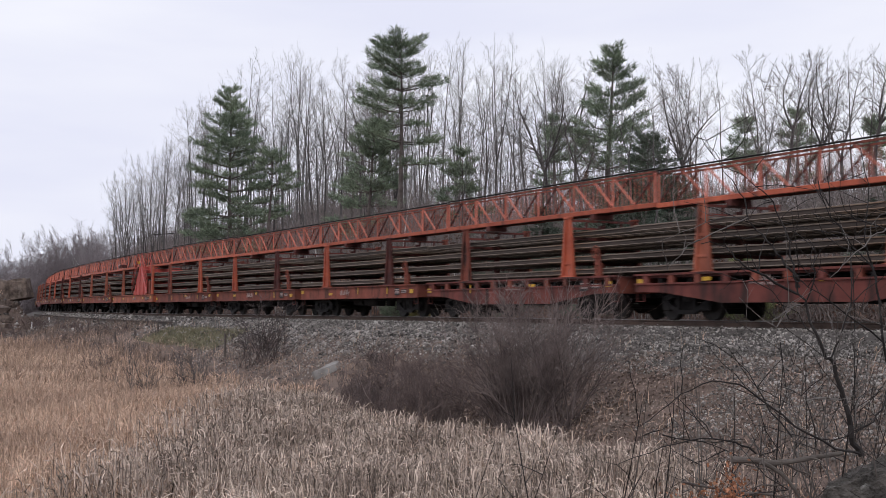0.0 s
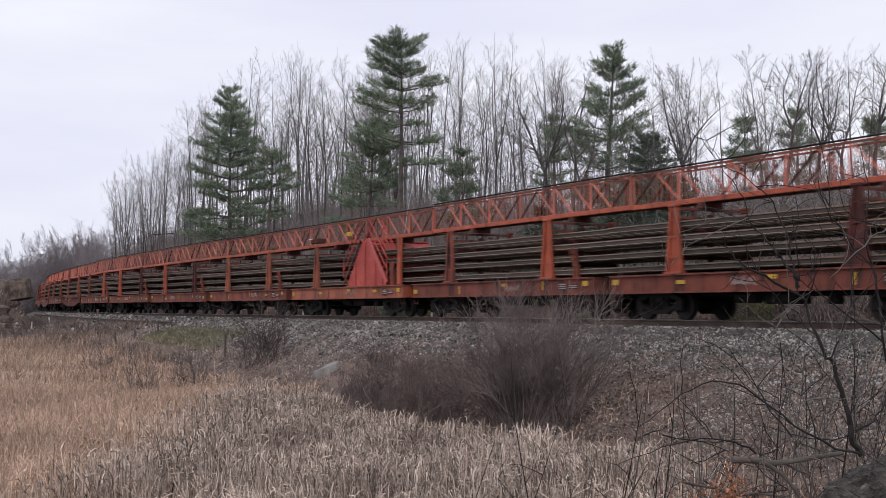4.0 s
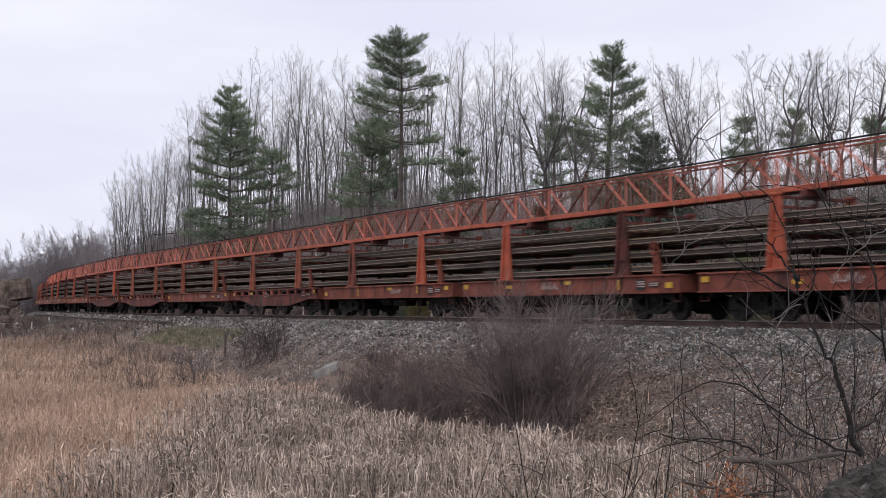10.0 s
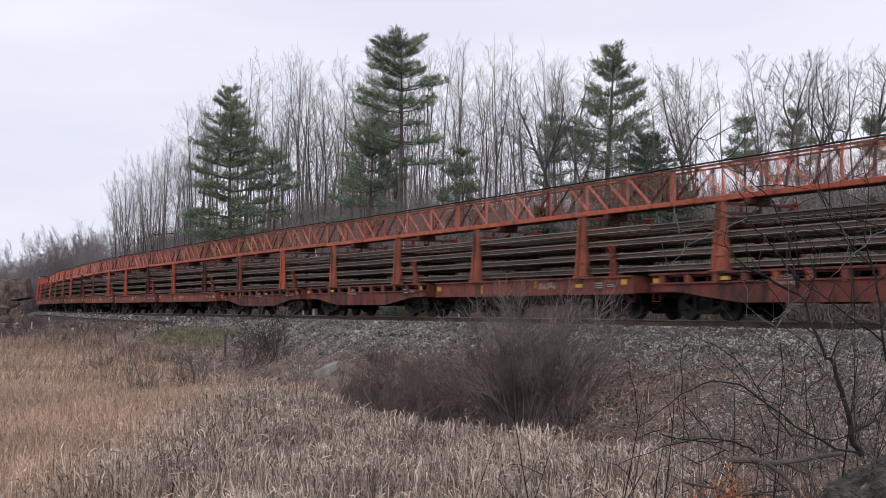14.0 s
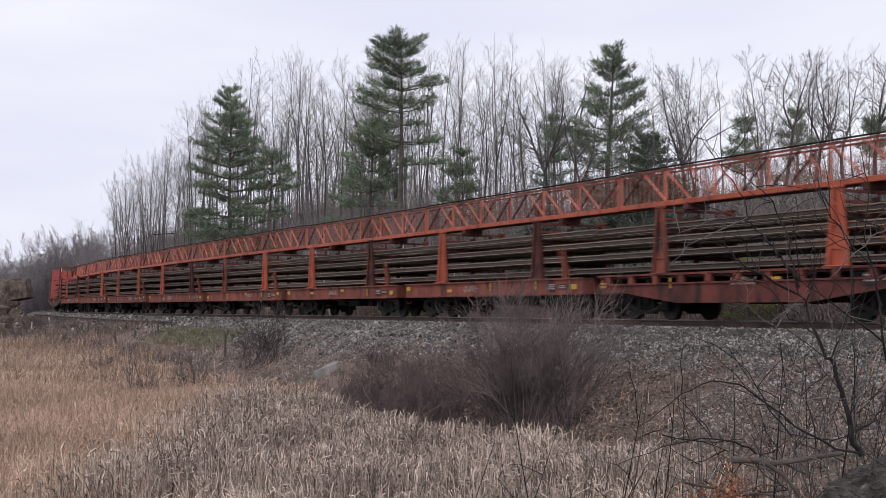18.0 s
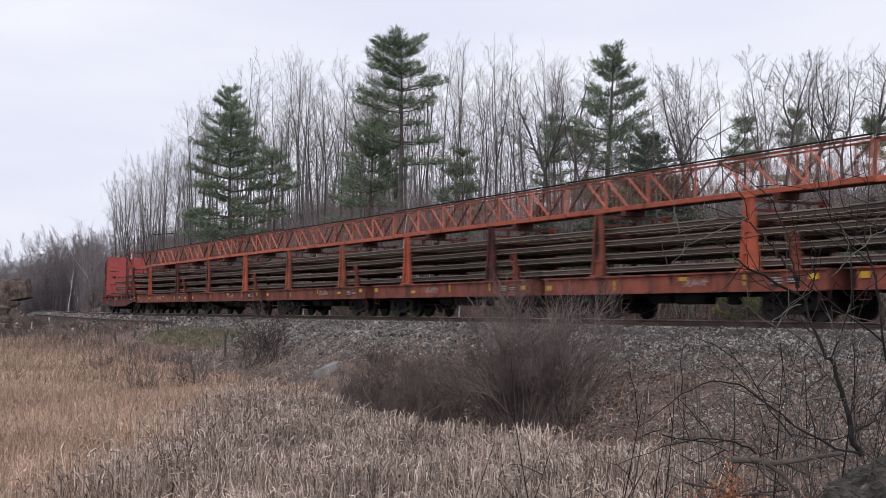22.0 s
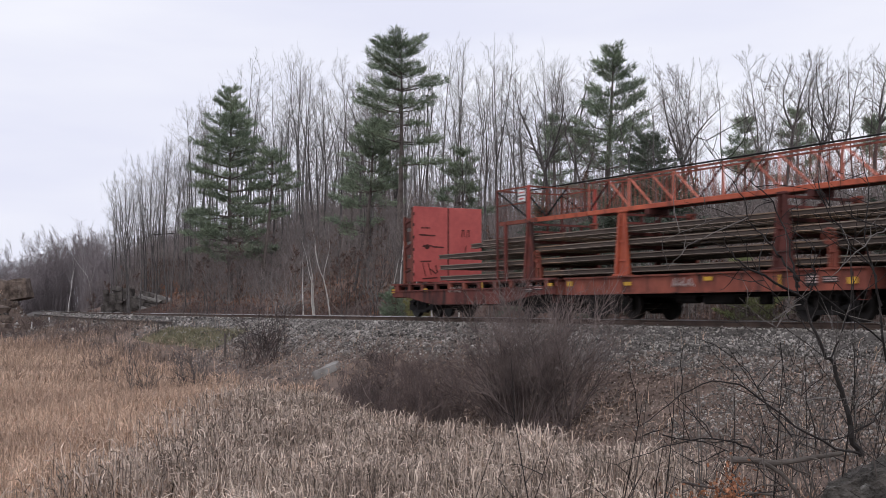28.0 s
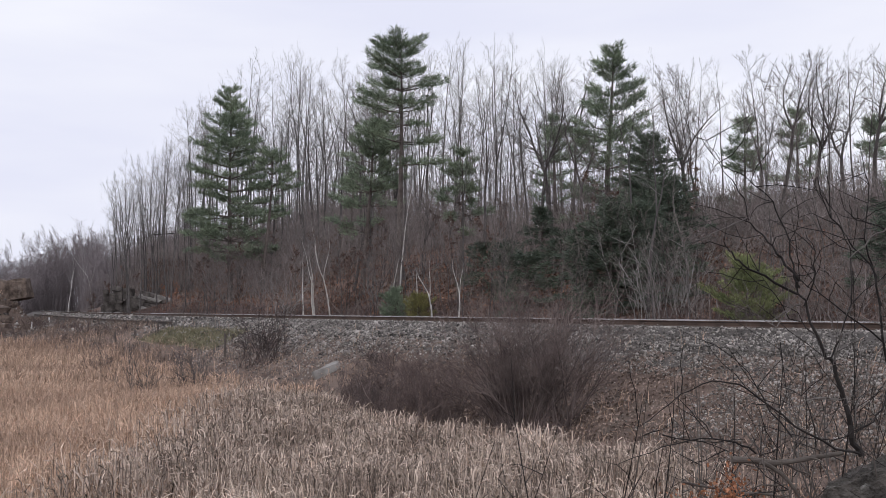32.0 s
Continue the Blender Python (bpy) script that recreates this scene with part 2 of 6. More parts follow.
        u = d.cross(Vector((p.y * 7 % 1 - 0.5, p.x * 7 % 1 - 0.5, p.z * 9 % 1 - 0.5))).normalized() * r
        k = len(self.v)
        self.v.extend([tuple(p - u), tuple(p + u), tuple(q)])
        self.f.append((k, k + 1, k + 2))
        self.m.append(0)
        return self

    def prism(self, outline, y0, y1, mi=0):
        """An outline in x and z, drawn out from y0 to y1."""
        n = len(outline)
        vs = [(x, y0, z) for x, z in outline] + [(x, y1, z) for x, z in outline]
        fs = [tuple(range(n)), tuple(reversed(range(n, 2 * n)))]
        fs += [(i, i + n, (i + 1) % n + n, (i + 1) % n) for i in range(n)]
        self.add(vs, fs, mi)
        return self

    def mesh(self, name, mats, smooth=False):
        me = bpy.data.meshes.new(name)
        me.from_pydata(self.v, [], self.f)
        for x in mats:
            me.materials.append(x)
        if len(mats) > 1:
            me.polygons.foreach_set("material_index", self.m)
        if smooth:
            me.polygons.foreach_set("use_smooth", [True] * len(me.polygons))
        me.update()
        return me


def part(name, b, material, parent, label="", at=None, smooth=False):
    """One mesh object under a thing or a part."""
    me = b.mesh(name, material if isinstance(material, (list, tuple)) else [material], smooth) if isinstance(b, Builder) else b
    ob = new(name, me)
    ob.parent = parent
    if at is not None:
        ob.matrix_basis = at
    if label:
        tagged(ob, label)
    return ob


def raw_mesh(name, verts, faces, material, smooth=False):
    me = bpy.data.meshes.new(name)
    verts, faces = np.asarray(verts, np.float32), np.asarray(faces, np.int32)
    n, k = faces.shape
    me.vertices.add(len(verts))
    me.vertices.foreach_set("co", verts.ravel())
    me.loops.add(n * k)
    me.loops.foreach_set("vertex_index", faces.ravel())
    me.polygons.add(n)
    me.polygons.foreach_set("loop_start", np.arange(0, n * k, k, dtype=np.int32))
    for x in (material if isinstance(material, (list, tuple)) else [material]):
        me.materials.append(x)
    if smooth:
        me.polygons.foreach_set("use_smooth", [True] * n)
    me.update(calc_edges=True)
    me.validate()
    return me


def empty(name, x, y, z, rz=0.0, label="", category="", group=""):
    ob = new(name)
    ob.matrix_basis = pose(x, y, z, 0, 0, rz)
    ob.empty_display_size = 0.2
    return tagged(ob, label, category, group)


# ---- the line of the track and the lie of the land ----
BEND, RADIUS = -80.0, 545.0


def track(s):
    """Place and heading (degrees) at s metres along the track; straight above BEND, then a curve away."""
    if s >= BEND:
        return s, 0.0, 0.0
    a = (BEND - s) / RADIUS
    return BEND - RADIUS * math.sin(a), RADIUS * (1 - math.cos(a)), -math.degrees(a)


def cant(s):
    """Lean of the rails into the curve, in degrees."""
    return 4.0 * min(1.0, max(0.0, (BEND - s) / 45.0))


def aside(x, y):
    """Distance from the track's middle, positive on the forest side (arrays)."""
    d = np.where(x >= BEND, y, RADIUS - np.hypot(x - BEND, y - RADIUS))
    return np.where((x < BEND) & (y > RADIUS), 100.0, d)


def wave(x, y):
    return (np.sin(x * 0.31 + 1.3) * np.cos(y * 0.27 + 0.4) + 0.5 * np.sin(x * 0.83 + y * 0.61) + 0.3 * np.sin(x * 1.9 - y * 1.3 + 2.0)
            + 0.8 * np.sin(x * 0.09 - y * 0.07 + 0.7))


def height(x, y):
    x, y = np.asarray(x, float), np.asarray(y, float)
    d = aside(x, y)
    e = -d
    w = wave(x, y)
    foot = -2.95 + 0.10 * w
    shelf = np.clip((-50.0 - x) / 30.0, 0, 1)
    near = np.maximum(-0.62 - (e - 2.75) * (0.50 - 0.18 * shelf) + 0.05 * w * np.clip(e - 2.75, 0, 1), foot)
    near = np.where(e < 2.75, -0.62 - (2.75 - e) * 0.2, near)
    # bank on which the camera stands
    r = np.hypot(x - 1.0, y + 24.6)
    near = np.maximum(near, np.where(r < 14, -1.35 - np.clip(r - 1.6, 0, 20) * 0.22, -9))
    near = np.maximum(near, np.where(np.hypot(x + 4.2, y + 17.9) < 3.5, -0.42 - 0.75 * np.hypot(x + 4.2, y + 17.9), -9))
    # knoll on the near side of the cutting
    k = np.hypot((x + 127.0) / 1.7, y + 6.6)
    near = np.maximum(near, np.where((k < 12) & (e > 3.0), 3.0 - k * 0.62 - np.clip(5.6 - e, 0, 9) * 1.1, -9))
    far = np.where(d < 2.4, -0.62, np.where(d < 4.5, -0.75, -0.75 + (d - 4.5) * 0.36))
    hill = 4.8 + 0.9 * np.clip((-50 - x) / 20, 0, 1) + 4.0 * np.clip((-88 - x) / 45, 0, 1) + 2.4 * np.clip((-125 - x) / 30, 0, 1)
    far = np.where(d > 4.5, hill - np.log1p(np.exp(np.clip((hill - far) * 1.4, -30, 30))) / 1.4, far) + np.where(d > 5, 0.14 * w, 0)
    z = np.where(d > 0, far, near)
    # beyond the curve's outer side the field rises gently
    return np.where((x < -190) & (d < -20), np.maximum(z, -2.9 + np.clip((-190 - x) * 0.03, 0, 3)), z)


def h(x, y):
    return float(height(x, y))


def grid_lines(lo, hi, step, far):
    fine = list(np.arange(lo, hi + 1e-6, step))
    out, g = [], step
    p = lo
    while p > -far:
        g *= 1.45
        p -= g
        out.append(p)
    left, p, g, right = out[::-1], hi, step, []
    while p < far:
        g *= 1.45
        p += g
        right.append(p)
    return np.array(left + fine + right)


gx, gy = grid_lines(-190.0, 14.0, 0.8, 2600.0), grid_lines(-40.0, 58.0, 0.55, 2600.0)
GX, GY = np.meshgrid(gx, gy, indexing="ij")
GZ = height(GX, GY)
nx, ny = GX.shape
ids = np.arange(nx * ny).reshape(nx, ny)
quads = np.stack([ids[:-1, :-1], ids[1:, :-1], ids[1:, 1:], ids[:-1, 1:]], -1).reshape(-1, 4)
ground_mesh = raw_mesh("ground", np.stack([GX, GY, GZ], -1).reshape(-1, 3), quads, [FIELD, SOIL, LITTER, TURF], True)
cx, cy = (GX[:-1, :-1] + GX[1:, 1:]) / 2, (GY[:-1, :-1] + GY[1:, 1:]) / 2
cd, cw = aside(cx, cy), wave(cx * 2, cy * 2)
zone = np.where(cd > 2.2, 2, np.where(cd > -9.5 + 0.9 * cw, 1, 0))
zone = np.where((cd < -3.8 + 0.4 * cw) & (cd > -5.3 + 0.5 * cw) & (cx < -58 + cw) & (cx > -70 + cw) & (cw > -0.5), 3, zone)
zone = np.where(np.hypot(cx, cy + 25) < 9 + cw, 1, zone)
ground_mesh.polygons.foreach_set("material_index", zone.reshape(-1).astype(np.int32))
tagged(new("ground", ground_mesh), "low marsh, gravel embankment and leaf-covered forest slope", "ground", kind="structure")

# ---- track ----
RAIL_OUT = [(-0.07, 0), (0.07, 0), (0.07, 0.012), (0.012, 0.03), (0.009, 0.12), (0.036, 0.135), (0.036, 0.165), (0.025, 0.172),
            (-0.025, 0.172), (-0.036, 0.165), (-0.036, 0.135), (-0.009, 0.12), (-0.012, 0.03), (-0.07, 0.012)]


def swept(b, outline, side, z, s0, s1, step=3.0):
    """The outline (across, up) drawn along the track at a distance aside."""
    n, k = len(outline), len(b.v)
    ss = np.arange(s0, s1 + 0.01, step)
    for s in ss:
        x, y, a = track(s)
        ca, sa = math.cos(radians(a)), math.sin(radians(a))
        tilt = math.tan(radians(cant(s)))
        b.v.extend([(x - sa * (side + o), y + ca * (side + o), z + q - tilt * (side + o)) for o, q in outline])
    for i in range(len(ss) - 1):
        for j in range(n):
            b.f.append((k + i * n + j, k + i * n + (j + 1) % n, k + (i + 1) * n + (j + 1) % n, k + (i + 1) * n + j))
            b.m.append(1 if n == 14 and j in (6, 7, 8) else 0)
    b.f.append(tuple(k + j for j in range(n)))
    b.f.append(tuple(k + (len(ss) - 1) * n + j for j in reversed(range(n))))
    b.m.extend([0, 0])
    return b


railway = tagged(new("railway_track"), "single railway track on grey crushed-stone ballast", "railway", kind="structure")
bed = swept(Builder(), [(-3.75, -0.95), (-2.75, -0.45), (-1.75, -0.02), (1.75, -0.02), (2.75, -0.45), (3.6, -0.95)], 0, -0.19, -560, 72, 2.0)
part("ballast_bed", bed, BALLAST, railway)
for side in (-0.7525, 0.7525):
    part("running_rail", swept(Builder(), RAIL_OUT, side, -0.172, -440, 71.5, 2.0), [RAILWEB, RAILTOP], railway, "running rail with a worn head, sky gloss put into its pale colour")
tagged(new("spare_rail", swept(Builder(), RAIL_OUT, -3.0, -0.62, -135, -72, 1.5).mesh("spare_rail", [RAILDARK, RAILDARK])),
               "loose rusty rail lying on the embankment shoulder", "rail")

# ---- train ----
LIMIT = 13.23
TAIL_CAR = 12.30


def tail_at(t):
    """Where the train's tail end is along the track at t seconds."""
    return -305.6 + 9.669 * t - 0.01252 * t * t


def wheelset_mesh():
    b = Builder()
    b.tube([(0, -0.95, 0), (0, 0.95, 0)], [0.085, 0.085], 8)
    for sg in (-1, 1):
        y = 0.7525 * sg
        b.tube([(0, y - 0.09 * sg, 0), (0, y - 0.06 * sg, 0), (0, y - 0.06 * sg, 0), (0, y + 0.07 * sg, 0)], [0.44, 0.44, 0.42, 0.41], 20)
    return b.mesh("wheelset", [WHEEL])


WHEELSET = wheelset_mesh()


def truck_side():
    """A cast side frame with its spring opening, drawn in x and z about the truck's middle."""
    b = Builder()
    for x in (-0.88, 0.88):
        b.box((x, 0, 0.42), (0.34, 0.16, 0.30), bevel=0.03)
    b.beam((-1.02, 0, 0.58), (-0.42, 0, 0.76), 0.14, 0.14)
    b.beam((1.02, 0, 0.58), (0.42, 0, 0.76), 0.14, 0.14)
    b.beam((-0.5, 0, 0.75), (0.5, 0, 0.75), 0.15, 0.15)
    b.beam((-0.80, 0, 0.46), (-0.36, 0, 0.26), 0.14, 0.13)
    b.beam((0.80, 0, 0.46), (0.36, 0, 0.26), 0.14, 0.13)
    b.beam((-0.42, 0, 0.24), (0.42, 0, 0.24), 0.16, 0.12)
    b.beam((-0.34, 0, 0.24), (-0.34, 0, 0.72), 0.13, 0.12)
    b.beam((0.34, 0, 0.24), (0.34, 0, 0.72), 0.13, 0.12)
    for x in (-0.14, 0.0, 0.14):
        b.tube([(x, 0, 0.28), (x, 0, 0.55)], [0.055, 0.055], 8)
    return b.mesh("side_frame", [IRON])


SIDE_FRAME = truck_side()
BOLSTER = Builder().box((0, 0, 0.62), (0.36, 2.1, 0.2), bevel=0.03).mesh("truck", [IRON])
WHEELS = []


def add_trucks(car, half):
    for x in (-half, half):
        truck = part("truck", BOLSTER, IRON, car, "black cast-iron truck", pose(x, 0, 0))
        for y in (-0.98, 0.98):
            part("side_frame", SIDE_FRAME, IRON, truck, "", pose(0, y, 0))
        for i, wx in enumerate((-0.88, 0.88)):
            WHEELS.append((i, part("wheelset", WHEELSET, WHEEL, truck, "", pose(wx, 0, 0.42))))


def bars(b, x0, z0, w, hh, rows, y):
    """Rows of short pale bars on a side."""
    for r in range(rows):
        z = z0 - r * hh * 1.7
        x = x0
        for k in range(3):
            ww = w * (0.18 + 0.13 * ((k * 7 + r * 3) % 3))
            b.box((x + ww / 2, y, z), (ww, 0.006, hh))
            x += ww + w * 0.06
    return b


DECK = 1.33
HALF = 6.18
POSTX = (-3.35, 3.35)


def rack(parent, x, tone, top=3.28, upper=True):
    """A cross frame of posts and beams that carries the rails."""
    for y in (-1.36, 1.36):
        b = Builder()
        for sg in (-1, 1):
            b.beam((x + sg * 0.31, y, DECK), (x + sg * 0.085, y, top), 0.11, 0.10)
        b.box((x, y, DECK + 0.03), (0.8, 0.22, 0.06), bevel=0.01)
        b.box((x, y, top + 0.02), (0.34, 0.16, 0.07), bevel=0.01)
        for q in (0.25, 0.55, 0.8):
            b.box((x, y + 0.01, DECK + (top - DECK) * q), (0.62 - 0.42 * q, 0.05, 0.07))
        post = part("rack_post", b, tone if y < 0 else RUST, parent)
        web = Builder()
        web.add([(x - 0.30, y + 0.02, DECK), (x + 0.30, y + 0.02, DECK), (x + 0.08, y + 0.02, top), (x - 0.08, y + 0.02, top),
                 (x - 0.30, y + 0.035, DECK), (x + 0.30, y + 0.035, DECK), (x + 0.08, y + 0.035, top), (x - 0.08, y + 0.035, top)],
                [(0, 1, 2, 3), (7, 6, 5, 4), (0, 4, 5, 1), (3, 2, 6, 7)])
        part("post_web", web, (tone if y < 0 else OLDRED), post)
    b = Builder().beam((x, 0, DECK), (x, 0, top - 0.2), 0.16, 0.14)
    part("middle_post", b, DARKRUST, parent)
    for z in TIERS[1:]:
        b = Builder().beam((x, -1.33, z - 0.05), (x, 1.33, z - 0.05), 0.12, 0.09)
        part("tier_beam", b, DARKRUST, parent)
    # Top beams and hangers take the dark reds.
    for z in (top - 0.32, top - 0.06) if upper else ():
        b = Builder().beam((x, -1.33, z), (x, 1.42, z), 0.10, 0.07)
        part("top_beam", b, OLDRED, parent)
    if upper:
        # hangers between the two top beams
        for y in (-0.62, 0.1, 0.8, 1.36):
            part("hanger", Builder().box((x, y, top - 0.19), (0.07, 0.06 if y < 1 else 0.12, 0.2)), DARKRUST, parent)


TIERS = (1.44, 1.86, 2.28, 2.68)


def screen(parent, x0, x1, y, z0, z1, step=0.19, tone=None):
    """A guard of thin upright rods."""
    b = Builder()
    n = int((x1 - x0) / step)
    for i in range(1, n):
        b.box((x0 + (x1 - x0) * i / n, y, (z0 + z1) / 2), (0.013, 0.012, z1 - z0))
    tagged(part("guard_screen", b, tone or FADED, parent), "screen of thin faded red rods", kind="stuff")


def truss(parent, x0, x1, tone, y=-0.30, z0=3.44, z1=4.58):
    """A latticed walkway girder along the middle of the racks."""
    part("bottom_chord", Builder().box(((x0 + x1) / 2, y, z0 + 0.07), (x1 - x0, 0.11, 0.15), bevel=0.012), tone, parent)
    # The far chord takes a darker paint than the near one.
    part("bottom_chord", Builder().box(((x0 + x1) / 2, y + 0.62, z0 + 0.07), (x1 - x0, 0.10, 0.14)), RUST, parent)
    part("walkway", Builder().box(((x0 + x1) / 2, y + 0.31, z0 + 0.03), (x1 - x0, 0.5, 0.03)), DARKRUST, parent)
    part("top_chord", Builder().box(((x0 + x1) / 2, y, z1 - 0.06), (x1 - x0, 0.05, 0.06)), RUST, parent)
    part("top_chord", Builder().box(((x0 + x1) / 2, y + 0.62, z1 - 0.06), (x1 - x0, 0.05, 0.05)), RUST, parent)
    part("hand_rail", Builder().tube([(x0, y - 0.02, z1 + 0.02), (x1, y - 0.02, z1 + 0.02)], [0.026, 0.026], 6), IRON, parent, "black pipe hand rail")
    n = 12
    w = (x1 - x0) / n
    for i in range(n + 1):
        x = x0 + min(max(i * w, 0.04), x1 - x0 - 0.04)
        # Near uprights are paler than far ones: their fogged look put into the paint.
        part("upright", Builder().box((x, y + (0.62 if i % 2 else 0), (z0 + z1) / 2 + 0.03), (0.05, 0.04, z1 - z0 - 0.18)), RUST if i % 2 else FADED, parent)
    for i in range(n):
        xa, xb = x0 + i * w, x0 + (i + 1) * w
        zt, zb = z1 - 0.08, z0 + 0.14
        if i % 6 in (0, 5):
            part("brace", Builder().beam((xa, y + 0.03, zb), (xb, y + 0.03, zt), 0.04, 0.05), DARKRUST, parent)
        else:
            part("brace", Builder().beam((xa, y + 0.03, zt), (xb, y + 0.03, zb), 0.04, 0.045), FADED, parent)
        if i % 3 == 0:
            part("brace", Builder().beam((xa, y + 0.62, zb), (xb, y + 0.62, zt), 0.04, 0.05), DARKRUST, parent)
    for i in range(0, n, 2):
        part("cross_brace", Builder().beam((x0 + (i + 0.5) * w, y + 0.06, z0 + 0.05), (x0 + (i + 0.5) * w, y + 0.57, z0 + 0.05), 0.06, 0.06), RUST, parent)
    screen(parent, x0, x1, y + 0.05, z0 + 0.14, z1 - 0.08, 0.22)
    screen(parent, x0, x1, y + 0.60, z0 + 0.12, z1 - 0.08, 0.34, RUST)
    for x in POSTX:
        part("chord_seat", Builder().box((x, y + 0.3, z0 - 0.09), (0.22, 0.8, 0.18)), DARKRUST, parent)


def coupler(car, x, sg):
    b = Builder().box((x + sg * 0.14, 0, 0.86), (0.5, 0.18, 0.2), bevel=0.03).box((x + sg * 0.36, 0.06 * sg, 0.86), (0.2, 0.3, 0.28), bevel=0.05)
    part("coupler", b, IRON, car, "black cast coupler")


def brake_stand(car, x):
    b = Builder()
    b.box((x, -1.30, DECK + 0.2), (0.18, 0.12, 0.45), bevel=0.02)
    b.box((x - 0.04, -1.36, DECK + 0.52), (0.16, 0.10, 0.30), bevel=0.02)
    b.beam((x - 0.1, -1.40, DECK - 0.5), (x - 0.1, -1.40, DECK + 0.9), 0.05, 0.05)
    b.beam((x + 0.12, -1.40, DECK - 0.4), (x + 0.12, -1.40, DECK + 0.75), 0.04, 0.04)
    part("brake_stand", b, RUST, car, "rusty red brake stand")
    w = Builder()
    pts = [(x - 0.08 + 0.2 * math.cos(a), -1.43, DECK + 0.78 + 0.2 * math.sin(a)) for a in np.linspace(0, 2 * math.pi, 13)]
    w.tube(pts, [0.02] * 13, 5)
    for a in (0, 2.1, 4.2):
        w.beam((x - 0.08, -1.43, DECK + 0.78), (x - 0.08 + 0.2 * math.cos(a), -1.43, DECK + 0.78 + 0.2 * math.sin(a)), 0.02, 0.02)
    part("brake_wheel", w, RUST, car)


def side_fittings(car, rng, belly):
    """Reflectors, stencils, plates, ladder rungs and steps on the near side."""
    y = -1.535
    zc = 1.06
    xs = (-5.9, -2.6, 0.6, 3.4, 5.75) if not belly else (-5.9, -3.0, 1.2, 5.75)
    for i, x in enumerate(xs):
        big = i in (0, len(xs) - 1)
        tall = rng.random() < 0.45 and not big
        s = (0.07, 0.008, 0.30) if tall else ((0.30, 0.008, 0.16) if big else (0.36, 0.008, 0.11))
        part("reflector", Builder().box((x + rng.uniform(-0.3, 0.3) * (not big), y, zc + rng.uniform(-0.05, 0.12)), s), YELLOW, car, "yellow reflective strip")
    part("data_plate", Builder().box((4.45, y, 1.05), (0.42, 0.008, 0.30)), BLACKP, car, "black data plate")
    tagged(part("stencil", bars(Builder(), 4.30, 1.13, 0.34, 0.04, 3, y - 0.006), PALE, car), "small pale stencilled bars", kind="stuff")
    part("data_plate", Builder().box((5.05, y, 1.05), (0.5, 0.008, 0.16)), BLACKP, car, "black data plate")
    tagged(part("stencil", bars(Builder(), 4.86, 1.08, 0.4, 0.035, 2, y - 0.006), PALE, car), "small pale stencilled bars", kind="stuff")
    g = Builder()
    gx0 = rng.uniform(-1.5, 1.5)
    for k in range(9):
        x = gx0 + k * 0.11
        g.beam((x, y, 0.95 + rng.uniform(0, 0.08)), (x + rng.uniform(-0.05, 0.12), y, 1.12 + rng.uniform(0, 0.1)), 0.008, 0.035)
        g.beam((x, y, 0.95 + rng.uniform(0, 0.15)), (x + 0.12, y, 0.95 + rng.uniform(0, 0.15)), 0.008, 0.03)
    part("faded_marking", g, PALE, car, "faded pale paint strokes")
    for x in (-6.0, 6.0):
        b = Builder().beam((x - 0.16, -1.45, 0.55), (x + 0.16, -1.45, 0.55), 0.025, 0.025)
        for q in (-0.16, 0.16):
            b.beam((x + q, -1.45, 0.55), (x + q, -1.45, 0.82), 0.02, 0.02)
        part("step", b, DARKRUST, car)
    b = Builder().box((0.2, -0.5, 0.62), (1.3, 0.5, 0.32), bevel=0.05).tube([(-1.6, -0.6, 0.66), (-0.7, -0.6, 0.66)], [0.17, 0.17], 10)
    b.beam((-5.0, -0.7, 0.72), (5.0, -0.7, 0.72), 0.04, 0.04)
    b.box((1.9, -0.55, 0.6), (0.35, 0.3, 0.3), bevel=0.04)
    part("brake_gear", b, IRON, car, "black brake cylinder and rods")


